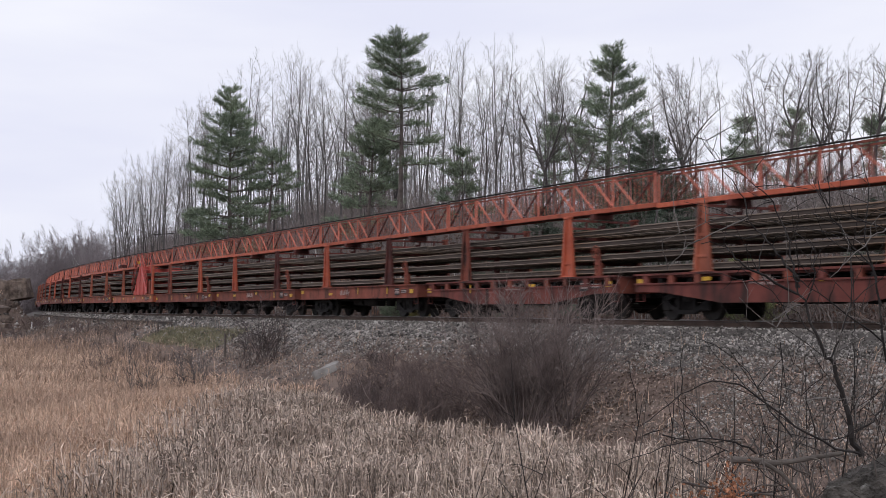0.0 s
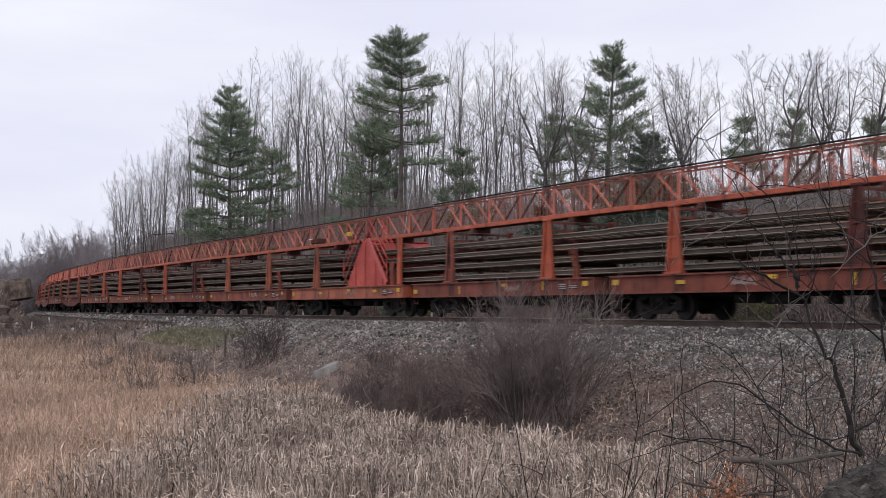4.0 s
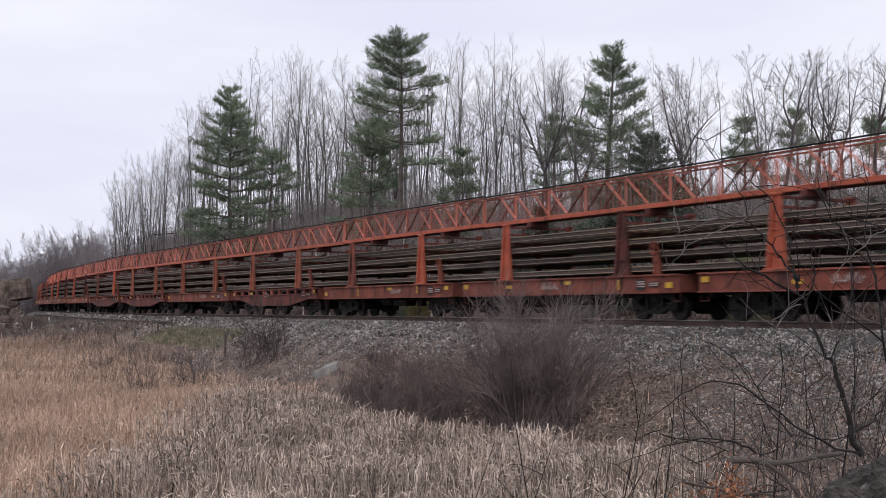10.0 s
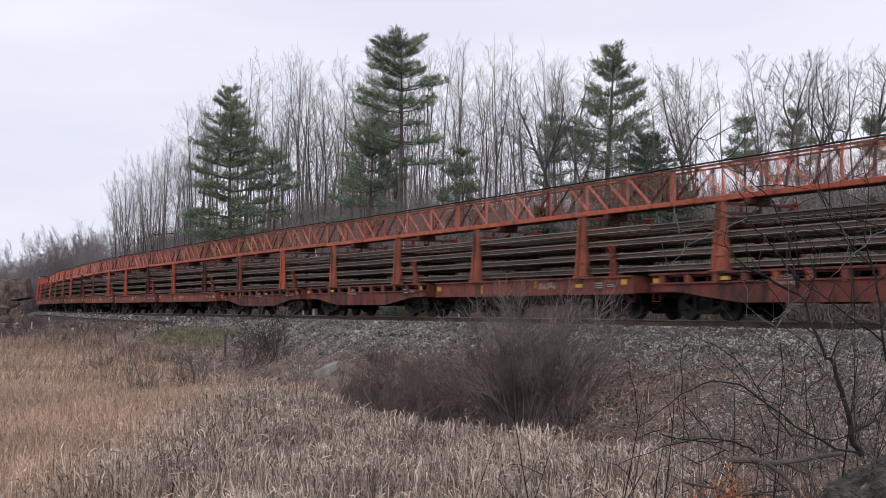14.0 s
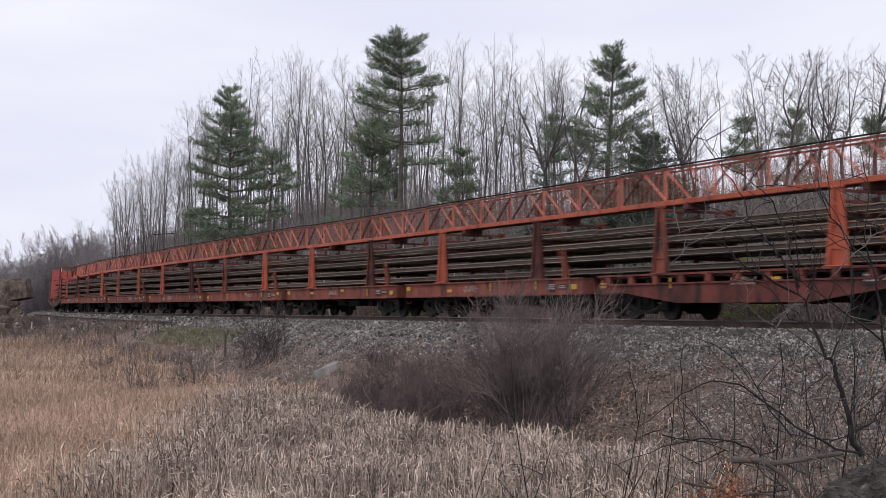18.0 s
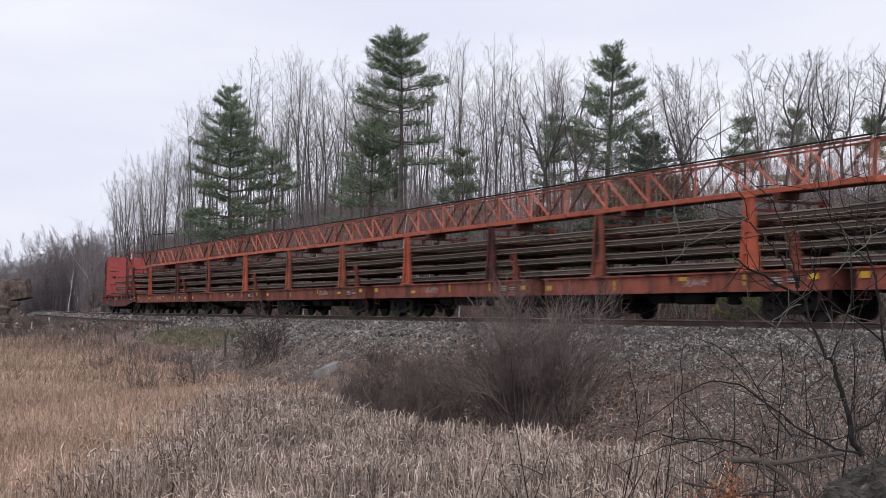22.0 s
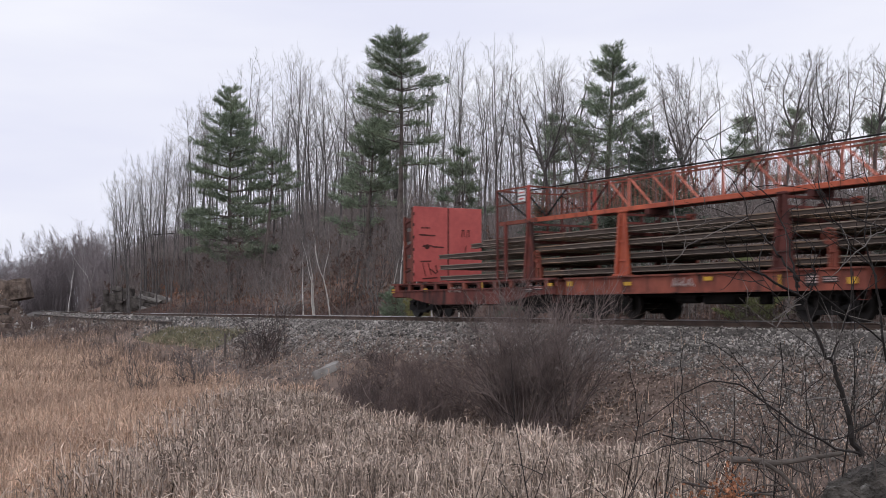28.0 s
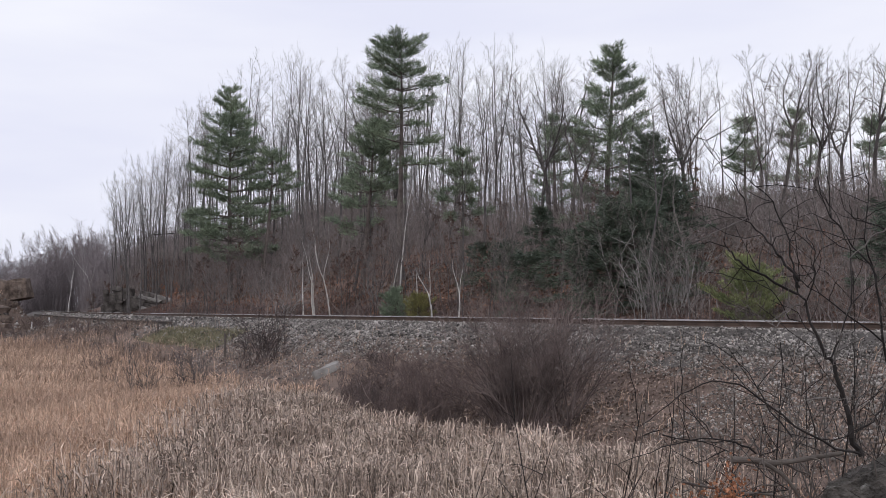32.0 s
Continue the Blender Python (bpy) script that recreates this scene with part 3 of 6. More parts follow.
def flat_car(kind, rng, name="rail_car", half=HALF, posts=POSTX):
    tone = {"plain": RUST, "belly": RUST, "cabin": ORANGE}[kind]
    labels = {"plain": "rusty red straight-sided flat car with rail racks", "belly": "rusty red fish-bellied flat car with stake pockets and racks",
              "cabin": "orange-red flat car carrying a steep gabled housing"}
    car = tagged(new(name), labels[kind], "rail car", "cars of the rail train")
    b = Builder().box((0, 0, DECK - 0.05), (2 * half, 2.9, 0.09))
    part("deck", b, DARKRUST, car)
    part("centre_sill", Builder().box((0, 0, 0.92), (2 * half, 0.5, 0.5)), IRON, car)
    for y, sg in ((-1.47, -1), (1.47, 1)):
        paint = OLDRED if kind == "belly" else DIMRUST if (kind == "cabin" or rng.random() < 0.4) else tone
        if kind == "belly":
            z1 = DECK - 0.30
            web = [(-half, z1), (-half, 0.83), (-half + 1.3, 0.80), (-2.5, 0.50), (2.5, 0.50), (half - 1.3, 0.80), (half, 0.83), (half, z1)]
            part("side_sill", Builder().prism(web, y - 0.03, y + 0.03), paint, car)
            part("sill_flange", Builder().box((0, y + 0.02 * sg, z1 + 0.03), (2 * half, 0.12, 0.05)), paint, car)
            part("deck_edge", Builder().box((0, y + 0.02 * sg, DECK), (2 * half, 0.14, 0.06)), paint, car)
        else:
            part("side_sill", Builder().box((0, y, (DECK + 0.79) / 2), (2 * half, 0.06, DECK - 0.79)), paint, car)
            part("sill_flange", Builder().box((0, y + 0.04 * sg, DECK - 0.02), (2 * half, 0.14, 0.05)), paint, car)
            part("sill_flange", Builder().box((0, y + 0.04 * sg, 0.80), (2 * half, 0.14, 0.04)), paint, car)
        if kind == "belly" and sg < 0:
            for k in range(11):
                x = -half + 0.5 + k * (2 * half - 1.0) / 10
                part("stake_pocket", Builder().box((x, y - 0.005, DECK - 0.165), (0.22, 0.15, 0.27), bevel=0.015), RUST if k % 3 else OLDRED, car)
    for sg in (-1, 1):
        part("end_sill", Builder().box((sg * (half - 0.08), 0, 1.05), (0.16, 2.86, 0.5), bevel=0.015), tone, car)
        coupler(car, sg * half, sg)
    for k in range(9):
        part("cross_bearer", Builder().box((-half + 1.0 + k * (2 * half - 2) / 8, 0, 1.02), (0.12, 2.8, 0.4)), IRON, car)
    side_fittings(car, rng, kind == "belly")
    add_trucks(car, half - 1.72)
    brake_stand(car, half - 1.15)
    return car


def rail_piece(length):
    b = Builder()
    n = len(RAIL_OUT)
    vs = [(x, y, z) for x in (-length / 2, length / 2) for y, z in RAIL_OUT]
    b.add(vs, [tuple(range(n)), tuple(reversed(range(n, 2 * n)))])
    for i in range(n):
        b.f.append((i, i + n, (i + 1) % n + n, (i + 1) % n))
        # Webs and undersides take the dark steel: shade between tiers put into colour.
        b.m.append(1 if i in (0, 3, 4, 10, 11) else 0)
    return b.mesh("stacked_rail", [RAILOLD, RAILDARK])


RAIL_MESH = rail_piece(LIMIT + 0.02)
RACK_TONES = (ORANGE, RUST, DIMRUST, ORANGE, DARKRUST, ORANGE)


def rail_stack(rng, mesh=RAIL_MESH, x=0.0):
    stack = tagged(new("rail_stack"), "tiers of long weathered brown steel rails lying in the racks", "rails", "loads of the rail train")
    for k, z in enumerate(TIERS):
        for j in range(10):
            y = -1.17 + j * 0.26 + (0.13 if j > 4 else 0) - 0.06
            if k == 3 and j in (0, 3, 6) and rng.random() < 0.5:
                continue
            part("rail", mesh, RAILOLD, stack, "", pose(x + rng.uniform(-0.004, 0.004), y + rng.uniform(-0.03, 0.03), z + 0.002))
    return stack


def stairs(parent, x0, z0, x1, z1, y, tone, deep):
    """A steep stair with hand rails up a gable's slope."""
    b = Builder().beam((x0, y, z0), (x1, y, z1), 0.06, deep)
    part("stair_stringer", b, tone, parent)
    part("stair_stringer", Builder().beam((x0, y + 0.6, z0), (x1, y + 0.6, z1), 0.06, 0.2), RED, parent)
    n = 8
    b = Builder()
    for i in range(1, n):
        q = i / n
        b.box((x0 + (x1 - x0) * q, y + 0.3, z0 + (z1 - z0) * q), (0.22, 0.6, 0.03))
    part("treads", b, RUST, parent)
    for yy in (y, y + 0.6):
        for up in (0.5, 0.95):
            q = Builder().tube([(x0, yy, z0 + 0.3), (x0, yy, z0 + up + 0.1), (x1, yy, z1 + up), (x1 + (0.25 if x1 < x0 else -0.25), yy, z1 + up)], [0.03] * 4, 6)
            part("hand_rail", q, RED, parent)


def standard_car(kind, rng, i):
    car = flat_car(kind, rng)
    tone = RACK_TONES[i % 6]
    for k, x in enumerate(POSTX[:1] if kind == "cabin" else POSTX):
        rack(car, x, (tone, RACK_TONES[(i * 2 + 3 + k) % 6])[k % 2])
    up = (0.0, 0.045, -0.03, 0.02)[i % 4]
    truss(car, -LIMIT / 2 + 0.05, LIMIT / 2 - 0.05, ORANGE, z0=3.44 + up * 0.5, z1=4.58 + up)
    if kind == "cabin":
        # gabled housing towards the forward end
        gable = [(0.5, DECK), (4.62, DECK), (2.82, 3.30), (2.2, 3.30)]
        part("housing_side", Builder().prism(gable, -1.50, -1.44), RED, car, "bright red gabled steel plate")
        part("housing_side", Builder().prism(gable, 1.40, 1.46), RED, car)
        part("housing_roof", Builder().box((2.5, 0, 3.31), (0.66, 2.86, 0.06)), RED, car)
        for xa, xb in ((0.5, 2.2), (4.62, 2.82)):
            part("housing_slope", Builder().beam((xa, 0, DECK), (xb, 0, 3.22), 2.78, 0.04), RED, car)
        for x, zt in ((0.75, 1.6), (1.5, 2.5), (2.5, 3.24), (3.55, 2.4), (4.25, 1.66)):
            part("housing_rib", Builder().box((x, -1.515, (DECK + zt) / 2), (0.05, 0.04, zt - DECK)), RED, car)
        stairs(car, 4.75, DECK + 0.1, 2.92, 3.34, -1.56, PINK, 0.2)
        stairs(car, 0.3, DECK + 0.1, 2.1, 3.34, -1.56, RUST, 0.08)
        part("work_light", Builder().box((-2.75, -1.55, 3.56), (0.9, 0.4, 0.22), bevel=0.03), DARKRUST, car)
        part("light_hood", Builder().box((-3.2, -1.6, 3.66), (0.4, 0.3, 0.05)), WHITEP, car, "pale lamp hood")
        part("warning_light", Builder().box((-0.3, -1.0, 3.78), (0.3, 0.16, 0.2), bevel=0.02), YELLOW, car, "yellow lamp box")
        part("corner_post", Builder().box((5.6, -1.38, 2.33), (0.24, 0.16, 1.96), bevel=0.015), ORANGE, car)
        part("corner_plate", Builder().box((5.0, -1.42, 1.8), (0.3, 0.08, 0.9)), RUST, car)
    return car


def tail_car(rng):
    half = TAIL_CAR / 2 - 0.12
    car = flat_car("belly", rng, "bulkhead_car", half)
    tagged(car, "rusty red fish-bellied flat car with a tall red bulkhead", "rail car")
    xb = -half + 2.05
    zt = DECK + 3.15
    for y0, y1, lab in ((-1.58, -0.03, "faded red bulkhead door with dark scrawls"), (0.03, 1.58, "faded red bulkhead door with dark paint strokes")):
        part("bulkhead_panel", Builder().box((xb, (y0 + y1) / 2, (DECK + 0.1 + zt) / 2), (0.08, y1 - y0, zt - DECK - 0.1), bevel=0.01), PINK, car, lab)
    part("bulkhead_seam", Builder().box((xb + 0.03, 0, (DECK + zt) / 2), (0.03, 0.05, zt - DECK - 0.1)), DARKRUST, car)
    for y in (-1.52, -0.75, 0, 0.75, 1.52):
        part("bulkhead_post", Builder().box((xb - 0.14, y, (DECK + zt) / 2), (0.20, 0.12, zt - DECK - 0.04), bevel=0.01), RUST, car)
        part("bulkhead_back", Builder().box((xb - 0.86, y, DECK + 1.38), (0.12, 0.12, 2.76), bevel=0.01), RUST, car)
        for z in (0.5, 1.5, 2.5):
            part("bulkhead_tie", Builder().beam((xb - 0.86, y, DECK + z), (xb - 0.14, y, DECK + z + 0.15), 0.08, 0.08), DARKRUST, car)
    for y in (-1.50, 1.50):
        for z in (0.30, 0.85, 1.40, 1.95, 2.50):
            part("bulkhead_gusset", Builder().box((xb - 0.50, y, DECK + z), (0.60, 0.04, 0.40), bevel=0.008), OLDRED if z != 1.40 else DARKRUST, car)
    for z in (0.6, 1.3, 2.0, 2.6):
        part("bulkhead_beam", Builder().box((xb - 0.86, 0, DECK + z), (0.08, 2.9, 0.12)), DARKRUST, car)
    for z in (0.4, 0.9, 1.4, 1.9, 2.4, 2.85):
        part("hinge", Builder().box((xb + 0.03, -1.60, DECK + z), (0.12, 0.05, 0.12), bevel=0.01), DARKRUST, car)
    # dark paint strokes
    f = xb + 0.045
    for k in range(5):
        part("scrawl", Builder().box((f, -1.22 + 0.085 * k, 3.62), (0.01, 0.05, 0.07)), DARKRUST, car)
    for y0, z0, y1, z1 in ((-1.35, 3.33, -0.6, 3.31), (-1.2, 2.86, -0.75, 2.9), (-0.75, 2.86, -0.2, 2.84), (-1.15, 2.92, -0.9, 2.78), (-1.3, 2.25, -0.8, 2.27),
                           (-1.2, 2.2, -1.05, 1.65), (-0.95, 2.2, -0.8, 1.7), (-0.85, 1.95, -0.55, 1.75), (-1.2, 1.55, -0.5, 1.6), (-0.6, 2.1, -0.5, 1.8)):
        part("scrawl", Builder().beam((f, y0, z0), (f, y1, z1), 0.012, 0.055), DARKRUST, car)
    part("scrawl", Builder().tube([(f - 0.004, -0.98, 2.85), (f + 0.008, -0.98, 2.85)], [0.11, 0.11], 8), DARKRUST, car, "dark round paint blot")
    for y in (0.62, 0.86):
        s2 = Builder().beam((f, y, 3.28), (f, y + 0.05, 3.56), 0.012, 0.045).beam((f, y + 0.12, 3.3), (f, y + 0.13, 3.55), 0.012, 0.045).box((f, y + 0.08, 3.56), (0.012, 0.14, 0.05))
        part("paint_stroke", s2, DARKRUST, car)
    part("scrawl", Builder().beam((f, 0.78, 2.5), (f, 0.83, 2.95), 0.012, 0.04).beam((f, 0.83, 2.5), (f, 1.0, 2.53), 0.012, 0.04), DARKRUST, car)
    rack(car, half - 1.75, OLDRED, 3.3)
    for y in (-1.40, 1.40):
        part("slim_post", Builder().box((half - 3.25, y, 2.35), (0.10, 0.1, 2.05)), OLDRED, car)
        part("slim_post", Builder().box((half - 3.82, y, 2.94), (0.07, 0.07, 3.26)), OLDRED, car)
        part("slim_post", Builder().box((half - 1.76, y, 3.98), (0.09, 0.09, 1.2)), RED, car)
        for z in (1.7, 2.1, 2.5, 2.85):
            part("rung", Builder().beam((half - 3.82, y, z), (half - 3.25, y, z), 0.03, 0.03), OLDRED, car)
    part("top_rail", Builder().box((half - 2.5, -1.36, 3.36), (2.3, 0.12, 0.13)), RUST, car)
    x0, y = half - 3.6, -0.30
    part("bottom_chord", Builder().box((half - 1.75, y, 3.51), (3.8, 0.11, 0.15)), ORANGE, car)
    part("hand_rail", Builder().tube([(x0, y - 0.02, 4.60), (half + 0.1, y - 0.02, 4.60)], [0.026, 0.026], 6), IRON, car)
    for k, x in enumerate((x0 + 0.05, x0 + 1.3, half - 1.0, half)):
        part("upright", Builder().box((x, y, 4.06), (0.05, 0.05, 1.0)), RUST, car)
    part("brace", Builder().beam((x0, y, 4.56), (x0 + 1.3, y, 3.6), 0.05, 0.05), IRON, car)
    part("brace", Builder().beam((x0 + 1.3, y, 3.6), (half - 1.0, y, 4.5), 0.05, 0.05), IRON, car)
    for yy in (-1.40, 1.40):
        part("guard_rail", Builder().beam((half - 3.82, yy, 4.55), (half - 1.76, yy, 4.55), 0.05, 0.05), RUST, car)
        part("guard_rail", Builder().beam((half - 3.82, yy, 4.0), (half - 1.76, yy, 4.0), 0.04, 0.04), RUST, car)
        part("guard_brace", Builder().beam((half - 3.78, yy, 4.52), (half - 1.76, yy, 3.45), 0.05, 0.05), IRON, car)
        screen(car, half - 3.79, half - 1.78, yy + 0.03, 3.44, 4.52, 0.17, OLDRED)
    screen(car, x0, half + 0.1, y + 0.05, 3.58, 4.56)
    for xx in (half - 3.82, half - 1.76):
        part("guard_rail", Builder().beam((xx, -1.40, 4.55), (xx, 1.40, 4.55), 0.05, 0.05), RUST, car)
    for z in (4.40, 4.18):
        part("sign", Builder().box((half - 2.12, -1.45, z - 0.04), (0.42, 0.02, 0.17)), WHITEP, car, "small white sign with red bars")
        part("sign_bars", Builder().box((half - 2.12, -1.465, z - 0.04), (0.3, 0.006, 0.05)), PINK, car)
    return car


CARS, STACKS = [], []
KINDS = ["plain"] * 8 + ["belly", "belly", "plain", "belly", "plain", "plain", "plain", "plain", "cabin", "plain", "plain", "plain", "belly", "belly", "plain", "plain"]


def build_train():
    rng = random.Random(5)
    patterns = {"plain": [standard_car("plain", rng, i) for i in range(4)], "belly": [standard_car("belly", rng, i + 1) for i in range(2)]}
    stacks = [rail_stack(rng) for _ in range(3)]
    used = {}
    CARS.append((0, tail_car(rng)))
    for j in range(1, len(KINDS)):
        kind = KINDS[j]
        if kind == "cabin":
            car = standard_car("cabin", rng, 2)
        else:
            pool = patterns[kind]
            k = used.get(kind, 0)
            used[kind] = k + 1
            car = pool[k] if k < len(pool) else copy_thing(pool[(k * 3 + 1) % len(pool)], Matrix())
        CARS.append((j, car))
        STACKS.append((j, stacks[j - 1] if j <= 3 else copy_thing(stacks[(j * 2) % 3], Matrix())))
    # the load's ragged end on the bulkhead car
    stack = tagged(new("rail_stack"), "ragged ends of long weathered steel rails in tiers", "rails", "loads of the rail train")
    for k, z in enumerate(TIERS):
        for j in range(10):
            cut = (3.55, 3.5, 3.7, 4.5)[k] + rng.uniform(0, 0.4)
            if k == 3 and j in (0, 1, 2):
                cut += 2.6
            length = TAIL_CAR - cut
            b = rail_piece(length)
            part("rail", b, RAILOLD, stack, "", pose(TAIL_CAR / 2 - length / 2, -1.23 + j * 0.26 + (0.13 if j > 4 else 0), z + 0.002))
    STACKS.append((0, stack))


def middle_of(j):
    """How far a car's middle is ahead of the tail end."""
    slack = float(np.interp(j, (0, 4, 10, 14), (0.0, 0.17, 0.17, 0.0)))
    return TAIL_CAR / 2 if j == 0 else TAIL_CAR + (j - 0.5) * LIMIT + slack


build_train()

# ---- ties ----
TIE_MESH = Builder().box((0, 0, 0), (0.22, 2.6, 0.17), bevel=0.015).mesh("tie", [TIE])
for k in range(290):
    s = 2.0 - k * 0.52
    x, y, a = track(s)
    part("tie", TIE_MESH, TIE, railway, "", pose(x, y + random.uniform(-0.05, 0.05), -0.259 + random.uniform(-0.01, 0.004), 0, 0, a + random.uniform(-1, 1)))

# ---- plants ----


def wander(rng, p, d, length, n, bend, lift=0.0):
    pts, p, d = [tuple(p)], Vector(p), Vector(d).normalized()
    for _ in range(n):
        d = (d + Vector((rng.gauss(0, bend), rng.gauss(0, bend), rng.gauss(0, bend) + lift))).normalized()
        p = p + d * (length / n)
        pts.append(tuple(p))
    return pts, d


def turned(rng, d, angle):
    """A direction turned away from d by about that many degrees, to any side."""
    d = Vector(d).normalized()
    u = d.cross(Vector((rng.gauss(0, 1), rng.gauss(0, 1), rng.gauss(0, 1)))).normalized()
    a = radians(angle * rng.uniform(0.65, 1.35))
    return d * math.cos(a) + u * math.sin(a)


def along(pts, q):
    k = min(int(q * (len(pts) - 1)), len(pts) - 2)
    return Vector(pts[k]).lerp(Vector(pts[k + 1]), q * (len(pts) - 1) - k)


def bare_tree(seed, tall, thick, first=0.45, leaders=1, fork_at=0.5, splay=0.2, limbs=24, reach_out=0.15, angle=36, crook=0.025, subs=7, twigs=5, fine=0.0055, heavy=None):
    """Trunk and crown meshes of a leafless tree: leaders, limbs that curve upwards, branchlets and fine twigs. heavy: takes the stout limbs, one by one."""
    rng = random.Random(seed)
    trunk, crown = Builder(), Builder()
    lean = (rng.gauss(0, 0.03), rng.gauss(0, 0.03), 1)
    stem = tall * (fork_at if leaders > 1 else 1.0)
    pts, d = wander(rng, (0, 0, -0.3), lean, stem + 0.3, 9, crook, 0.02)
    end = thick * (0.55 if leaders > 1 else 0.07)
    rad = [thick + (end - thick) * (i / 9) ** 0.9 for i in range(10)]
    rad[0] *= 1.3
    trunk.tube(pts, rad, 7)
    axes = [(pts, rad, 0.0, stem)]
    turn = rng.random() * 6.283
    for i in range(leaders if leaders > 1 else 0):
        a = turn + 6.283 * i / leaders + rng.gauss(0, 0.35)
        w = splay * rng.uniform(0.4, 1.3)
        lp, _ = wander(rng, pts[-1], (d.x + math.cos(a) * w, d.y + math.sin(a) * w, 1), (tall - stem) * rng.uniform(0.85, 1.04), 8, crook * 2.0, 0.05)
        lr = [end * 0.85 * (1 - 0.92 * k / 8) for k in range(9)]
        (heavy.append(Builder().tube(lp, lr, 6)) if heavy is not None else trunk.tube(lp, lr, 6))
        axes.append((lp, lr, stem, tall - stem))
    for pts, rad, z0, ln in axes:
        top = z0 + ln
        low = max(first * tall, z0)
        if top - low < 0.5:
            continue
        many = max(3, int(limbs * (top - low) / (tall * (1 - first)) * (0.75 if len(axes) > 1 else 1.0)))
        for i in range(many):
            z = low + (top - low) * (i + rng.random()) / many
            p = along(pts, min(0.995, (z - z0) / ln))
            q = (z / tall - first) / (1 - first)
            length = tall * reach_out * (0.30 + 0.70 * math.sin(math.pi * min(1.0, 0.18 + 0.80 * q))) * rng.uniform(0.55, 1.2)
            dd = turned(rng, (d.x, d.y, 1), angle * (1.25 - 0.5 * q))
            lp, ld = wander(rng, p, dd, length, 5, 0.035 + crook * 1.6, 0.045)
            r0 = max(0.007, thick * (0.27 - 0.19 * q) * rng.uniform(0.6, 1.1))
            if r0 > 0.026 and heavy is not None:
                heavy.append(Builder())
            (crown if r0 <= 0.026 else heavy[-1] if heavy is not None else trunk).tube(lp, [r0, r0 * 0.78, r0 * 0.58, r0 * 0.42, r0 * 0.3, 0.004], 4 if r0 > 0.026 else 3, cap=False)
            for j in range(subs):
                e = 0.18 + 0.80 * (j + rng.random()) / subs
                sp = along(lp, e)
                kk = min(int(e * 5), 4)
                sd = turned(rng, Vector(lp[kk + 1]) - Vector(lp[kk]), 38) + Vector((0, 0, 0.12))
                sl = length * rng.uniform(0.22, 0.46) * (1.15 - 0.5 * e)
                tp, td = wander(rng, sp, sd, sl, 3, 0.06, 0.04)
                rr = max(fine * 1.1, r0 * 0.28)
                crown.tube(tp, [rr, rr * 0.8, rr * 0.6, fine * 0.5], 3, cap=False)
                for k in range(twigs):
                    gp = along(tp, 0.2 + 0.8 * (k + rng.random()) / twigs)
                    crown.sliver(gp, gp + (turned(rng, td, 34) + Vector((0, 0, 0.1))) * sl * rng.uniform(0.28, 0.6), fine)
    return trunk, crown


def needle_mesh(name, centres, dirs, size, per, rng, material, flat=0.5):
    """Tufts of needles: thin pointed blades fanning out from each centre."""
    n = len(centres)
    c = np.repeat(np.array(centres), per, 0)
    d = np.repeat(np.array(dirs), per, 0) + rng.normal(0, 0.55, (n * per, 3)) * np.array([1, 1, flat])
    d /= np.linalg.norm(d, axis=1)[:, None]
    side = np.cross(d, rng.normal(0, 1, (n * per, 3)))
    side /= np.linalg.norm(side, axis=1)[:, None] + 1e-6
    ln = size * rng.uniform(0.6, 1.25, (n * per, 1))
    wd = size * rng.uniform(0.08, 0.17, (n * per, 1))
    base = c + rng.normal(0, size * 0.2, (n * per, 3))
    v = np.stack([base - side * wd * 0.5, base + side * wd * 0.5, base + d * ln], 1).reshape(-1, 3)
    return raw_mesh(name, v, np.arange(n * per * 3).reshape(-1, 3), material)


